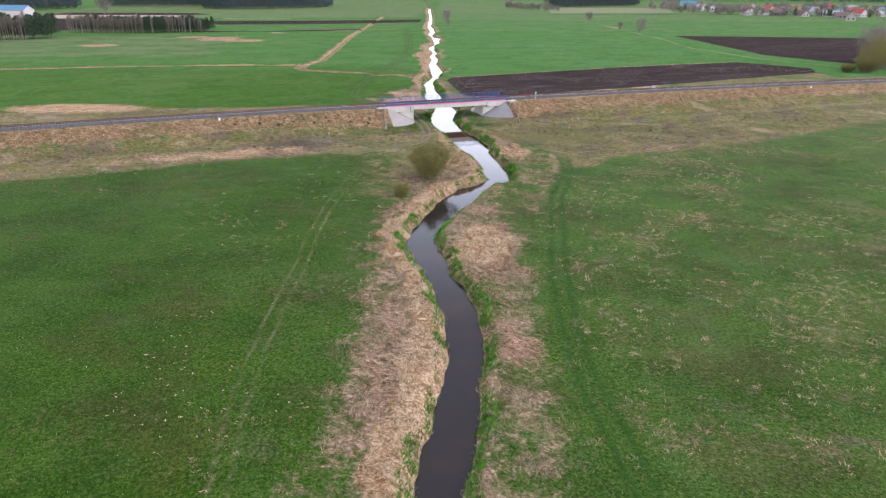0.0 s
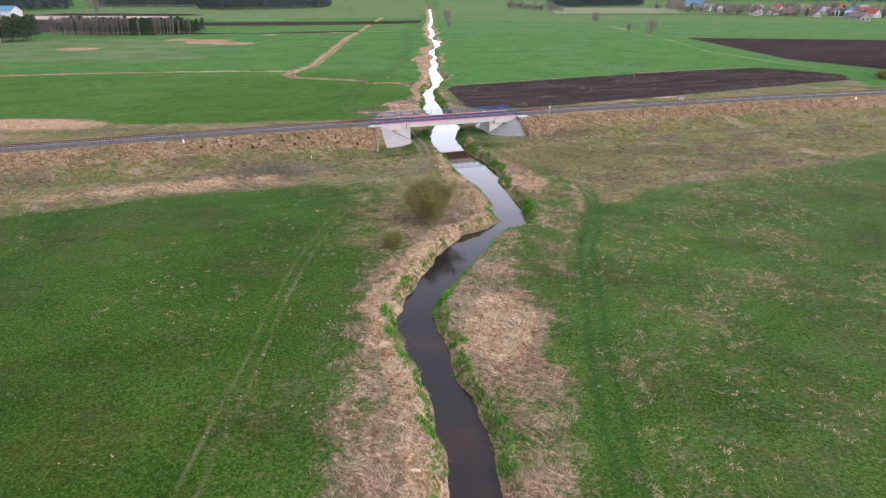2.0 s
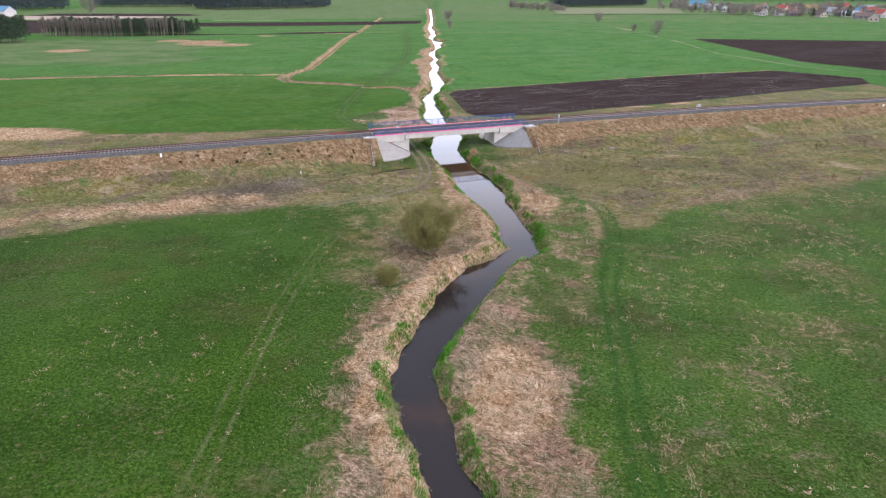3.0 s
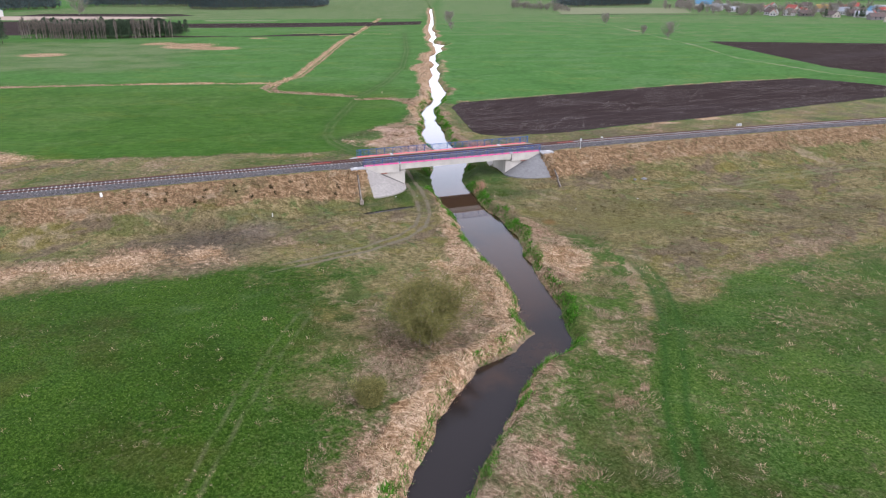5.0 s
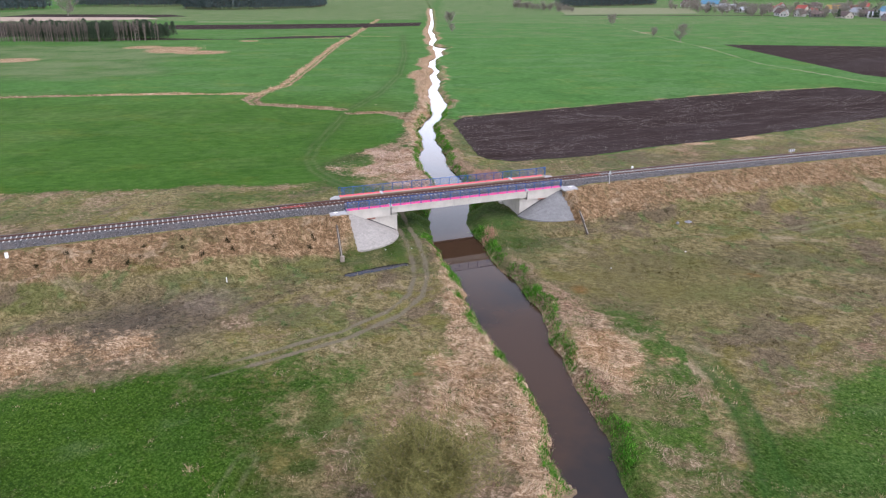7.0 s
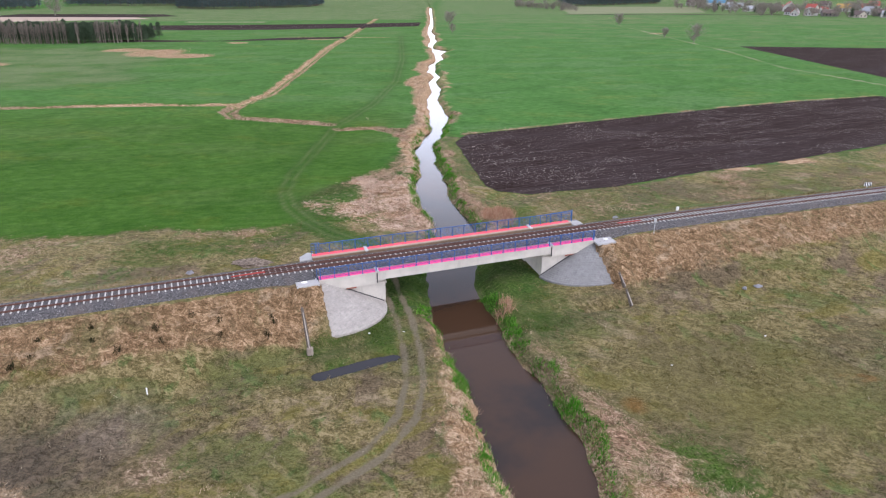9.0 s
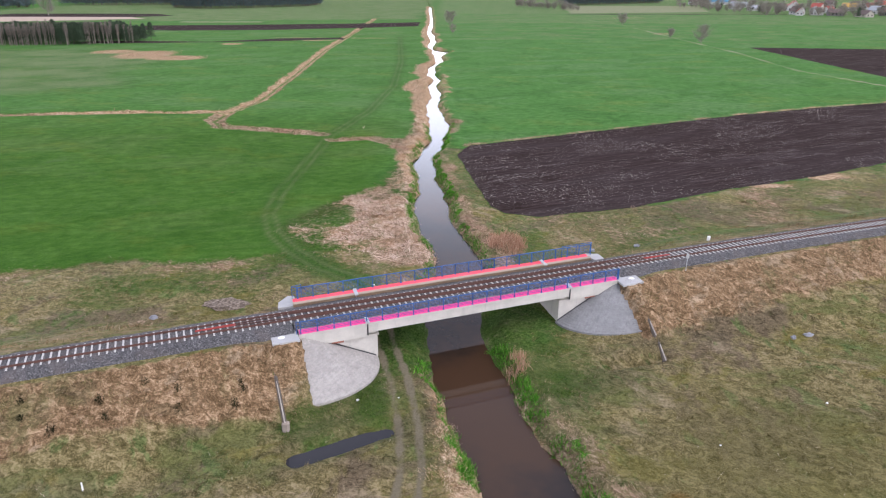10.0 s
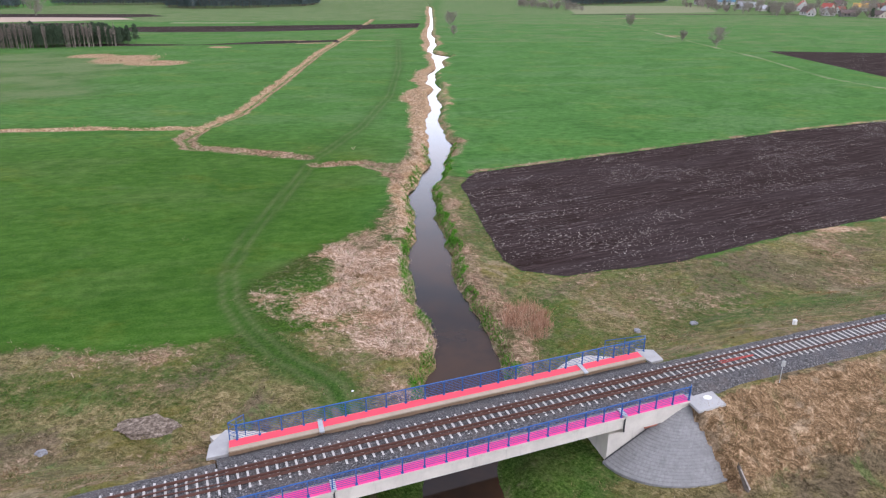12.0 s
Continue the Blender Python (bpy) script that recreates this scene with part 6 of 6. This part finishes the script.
for i in range(26):
    f = i / 25
    plant(int(r.choice([6, 7, 8])), 85 + 58 * f + r.normal(0, 2), 1075 - 130 * f + r.normal(0, 5), r.uniform(0.45, 0.8), r.uniform(0, 360))


def far_wood(name, line, rows, gap, high, share, seed, label):
    """A belt of distant trees in one mesh: trunks with ragged crowns of clumps."""
    r = rng(seed)
    segs, cents = [], []
    for (ax, ay), (bx, by) in zip(line, line[1:]):
        n = int(math.hypot(bx - ax, by - ay) / gap)
        for i in range(n):
            for k in range(rows):
                f = (i + r.random()) / n
                x, y = ax + (bx - ax) * f + r.normal(0, 1.5), ay + (by - ay) * f + k * 6 + r.normal(0, 1.5)
                h = high * r.uniform(0.8, 1.15)
                segs.append([x, y, -0.5, x + r.normal(0, 0.4), y, h * 0.95, 0.28, 0.08])
                m = int(170 * share)
                t = r.random(m)
                rad = h * 0.17 * (1 - 0.6 * t) * np.sqrt(r.random(m))
                a = r.uniform(0, 6.283, m)
                cents.append(np.stack([x + rad * np.cos(a), y + rad * np.sin(a), h * (0.12 + 0.9 * t)], -1))
    thing = new(name)
    tagged(thing, label, "forest", kind="stuff")
    v, f = prisms(segs)
    soup("trunks", v, f, BARK, thing)
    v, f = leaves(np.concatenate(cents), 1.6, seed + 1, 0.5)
    soup("crowns", v, f, HAZEPINE, thing)


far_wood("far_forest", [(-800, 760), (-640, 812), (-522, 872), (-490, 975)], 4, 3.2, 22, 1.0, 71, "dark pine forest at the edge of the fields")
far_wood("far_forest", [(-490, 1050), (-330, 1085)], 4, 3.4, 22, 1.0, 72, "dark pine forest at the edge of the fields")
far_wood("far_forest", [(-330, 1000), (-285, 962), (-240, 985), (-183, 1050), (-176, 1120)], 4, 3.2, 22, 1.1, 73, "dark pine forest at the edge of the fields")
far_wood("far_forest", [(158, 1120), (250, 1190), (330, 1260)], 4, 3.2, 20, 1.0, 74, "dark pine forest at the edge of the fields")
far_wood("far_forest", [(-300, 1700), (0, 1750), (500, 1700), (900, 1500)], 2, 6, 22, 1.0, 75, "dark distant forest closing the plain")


# ---- village ----
ROOFS = [mat_plain("red_roof_tiles", (0.34, 0.075, 0.055), 0.8, 0, 0.25, 0.8), mat_plain("brown_roof_tiles", (0.12, 0.085, 0.075), 0.85, 0, 0.3, 0.8), mat_plain("grey_roof_sheet", (0.32, 0.33, 0.35), 0.7, 0, 0.25, 0.8), mat_plain("blue_roof_sheet", (0.08, 0.2, 0.3), 0.6, 0, 0.2, 0.8), mat_plain("yellow_roof", (0.6, 0.36, 0.08), 0.8, 0, 0.2, 0.8)]
WALLS = [mat_plain("white_plaster", (0.5, 0.48, 0.45), 0.9, 0, 0.2, 0.8), mat_plain("beige_plaster", (0.42, 0.37, 0.31), 0.9, 0, 0.2, 0.8), mat_plain("grey_boards", (0.2, 0.18, 0.17), 0.9, 0, 0.3, 0.8)]
GLASS = mat_plain("window_glass", (0.03, 0.035, 0.04), 0.1, 0, 0.1, 1)


def house(x, y, turn, wide, long, wall_h, roof_h, roof, wall, label, name="house"):
    z = float(ground_z(np.array(x), np.array(y)))
    thing = new(name)
    thing.matrix_world = pose(x, y, z, 0, 0, turn)
    tagged(thing, label, name)
    w, l = wide / 2, long / 2
    bm = bmesh.new()
    outline = [(-w, -0.3), (w, -0.3), (w, wall_h), (0, wall_h + roof_h), (-w, wall_h)]
    ends = [[bm.verts.new((a, s * l, c)) for a, c in outline] for s in (-1, 1)]
    bm.faces.new(ends[0])
    bm.faces.new(ends[1][::-1])
    for i in range(5):
        j = (i + 1) % 5
        bm.faces.new((ends[0][i], ends[1][i], ends[1][j], ends[0][j]))
    body = part("wall", bm, WALLS[wall], thing)
    for s in (-1, 1):
        bm = bmesh.new()
        e = 0.5
        k = roof_h / w
        prof = [(0, wall_h + roof_h + 0.28), (s * (w + e), wall_h - k * e + 0.28), (s * (w + e), wall_h - k * e + 0.04), (0, wall_h + roof_h + 0.04)]
        pair = [[bm.verts.new((a, t * (l + e), c)) for a, c in prof] for t in (-1, 1)]
        bm.faces.new(pair[0])
        bm.faces.new(pair[1][::-1])
        for i in range(4):
            j = (i + 1) % 4
            bm.faces.new((pair[0][i], pair[1][i], pair[1][j], pair[0][j]))
        part("roof", bm, ROOFS[roof], thing)
    if name == "house":
        part("chimney", box(bmesh.new(), 0.6, 1.3, -0.4, 0.4, wall_h + roof_h * 0.4, wall_h + roof_h + 0.9), WALLS[1], thing)
        for a in (-w * 0.45, w * 0.45):
            part("window", box(bmesh.new(), a - 0.6, a + 0.6, -l - 0.05, -l + 0.05, 1.1, 2.5), GLASS, body)
        for b in (-l * 0.5, 0, l * 0.5):
            part("window", box(bmesh.new(), -w - 0.05, -w + 0.05, b - 0.6, b + 0.6, 1.1, 2.5), GLASS, body)
    return thing


RW, BW, GW, BLW, YW = "white house with a red tiled roof", "pale house with a dark brown roof", "white house with a grey sheet roof", "white house with a blue sheet roof", "pale house with a yellow roof"
for x, y, turn, w, l, h, rh, roof, wall, label in (
    (362, 884, 25, 9, 12, 3.5, 4.5, 1, 0, BW), (384, 892, -15, 8, 11, 3.2, 4, 2, 1, GW), (405, 836, 10, 9, 15, 2.8, 3.5, 1, 1, BW), (388, 858, 80, 8, 14, 3, 3, 1, 2, BW),
    (440, 840, 70, 9, 16, 3, 3.2, 2, 0, GW), (425, 786, 85, 9, 18, 3, 3.4, 1, 2, BW), (410, 742, -30, 9, 12, 3.5, 4.5, 1, 1, BW), (468, 830, 15, 9, 12, 4, 4.5, 0, 0, RW),
    (500, 905, 60, 9, 14, 4, 4, 0, 0, RW), (455, 905, 20, 9, 12, 4, 4, 2, 0, GW), (420, 960, 30, 9, 12, 4.5, 4.5, 0, 1, RW), (402, 985, -20, 9, 12, 4.5, 4.5, 0, 0, RW),
    (470, 985, 60, 9, 15, 4.5, 4, 4, 0, YW), (520, 960, 10, 9, 14, 4, 4, 3, 0, BLW), (550, 1000, 75, 9, 14, 4, 4, 2, 0, GW), (600, 960, 20, 9, 12, 4, 4, 0, 0, RW),
    (350, 1020, 40, 9, 12, 4, 4.5, 2, 0, GW), (440, 1060, -10, 9, 12, 4.5, 4.5, 0, 0, RW), (392, 1190, 70, 10, 26, 4, 5, 3, 0, BLW), (352, 1180, 10, 9, 13, 4.5, 5, 1, 0, BW),
    (500, 1090, 35, 9, 12, 4.5, 4.5, 1, 0, BW), (560, 1080, 60, 9, 12, 4.5, 4.5, 0, 0, RW), (640, 1040, 15, 9, 12, 4.5, 4.5, 2, 0, GW),
):
    house(x, y, turn, w, l, h, rh, roof, wall, label)
labels = (RW, BW, GW, BLW, YW)
hr = rng(17)
for i in range(34):
    f = (i + hr.random()) / 34
    roof = int(hr.choice([0, 0, 1, 1, 1, 2, 2, 3]))
    house(345 + 400 * f, hr.choice([870, 930, 1000, 1075]) - 70 * f + hr.normal(0, 8), hr.uniform(-90, 90), hr.uniform(6, 9), hr.uniform(8, 13), hr.uniform(2.6, 4), hr.uniform(2.5, 4.2), roof, int(hr.integers(0, 3)) if roof == 1 else int(hr.integers(0, 2)), labels[roof])
house(-455, 765, 80, 16, 48, 5, 4.5, 3, 0, "long white barn with a blue-green sheet roof", "barn")

# ---- sleepers, each its own piece where the camera passes near ----
bm = bmesh.new()
prism(bm, [(-0.07, -1.25), (0.07, -1.25), (0.07, 1.25), (-0.07, 1.25)], 4.22, 4.43)
box(bm, -0.075, 0.075, -0.92, -0.6, 4.43, 4.445)
box(bm, -0.075, 0.075, 0.6, 0.92, 4.43, 4.445)
first = part("sleeper", bm, SLEEPER, track)
sleeper_mesh = first.data
rest = []
for i in range(-200, 420):
    u = i * 0.6
    (xa, ya), (xb, yb) = track_point(u, 0), track_point(u + 0.3, 0)
    turn = math.degrees(math.atan2(yb - ya, xb - xa))
    if -110 <= i < 180:
        ob = first if i == -110 else new("sleeper", sleeper_mesh)
        ob.parent = track
        ob.matrix_local = pose(xa, ya, 0, 0, 0, turn)
    else:
        rest.append((xa, ya, turn))
vs, fs = [], []
for x, y, turn in rest:
    m = pose(x, y, 0, 0, 0, turn)
    k = len(vs)
    vs += [m @ Vector((a, b, c)) for c in (4.22, 4.43) for a, b in ((-0.07, -1.25), (0.07, -1.25), (0.07, 1.25), (-0.07, 1.25))]
    fs += [(k + 4, k + 5, k + 6, k + 7)] + [(k + i, k + (i + 1) % 4, k + 4 + (i + 1) % 4, k + 4 + i) for i in range(4)]
tagged(soup("sleepers_far", [tuple(v) for v in vs], fs, SLEEPER, track), "far concrete sleepers", kind="stuff")
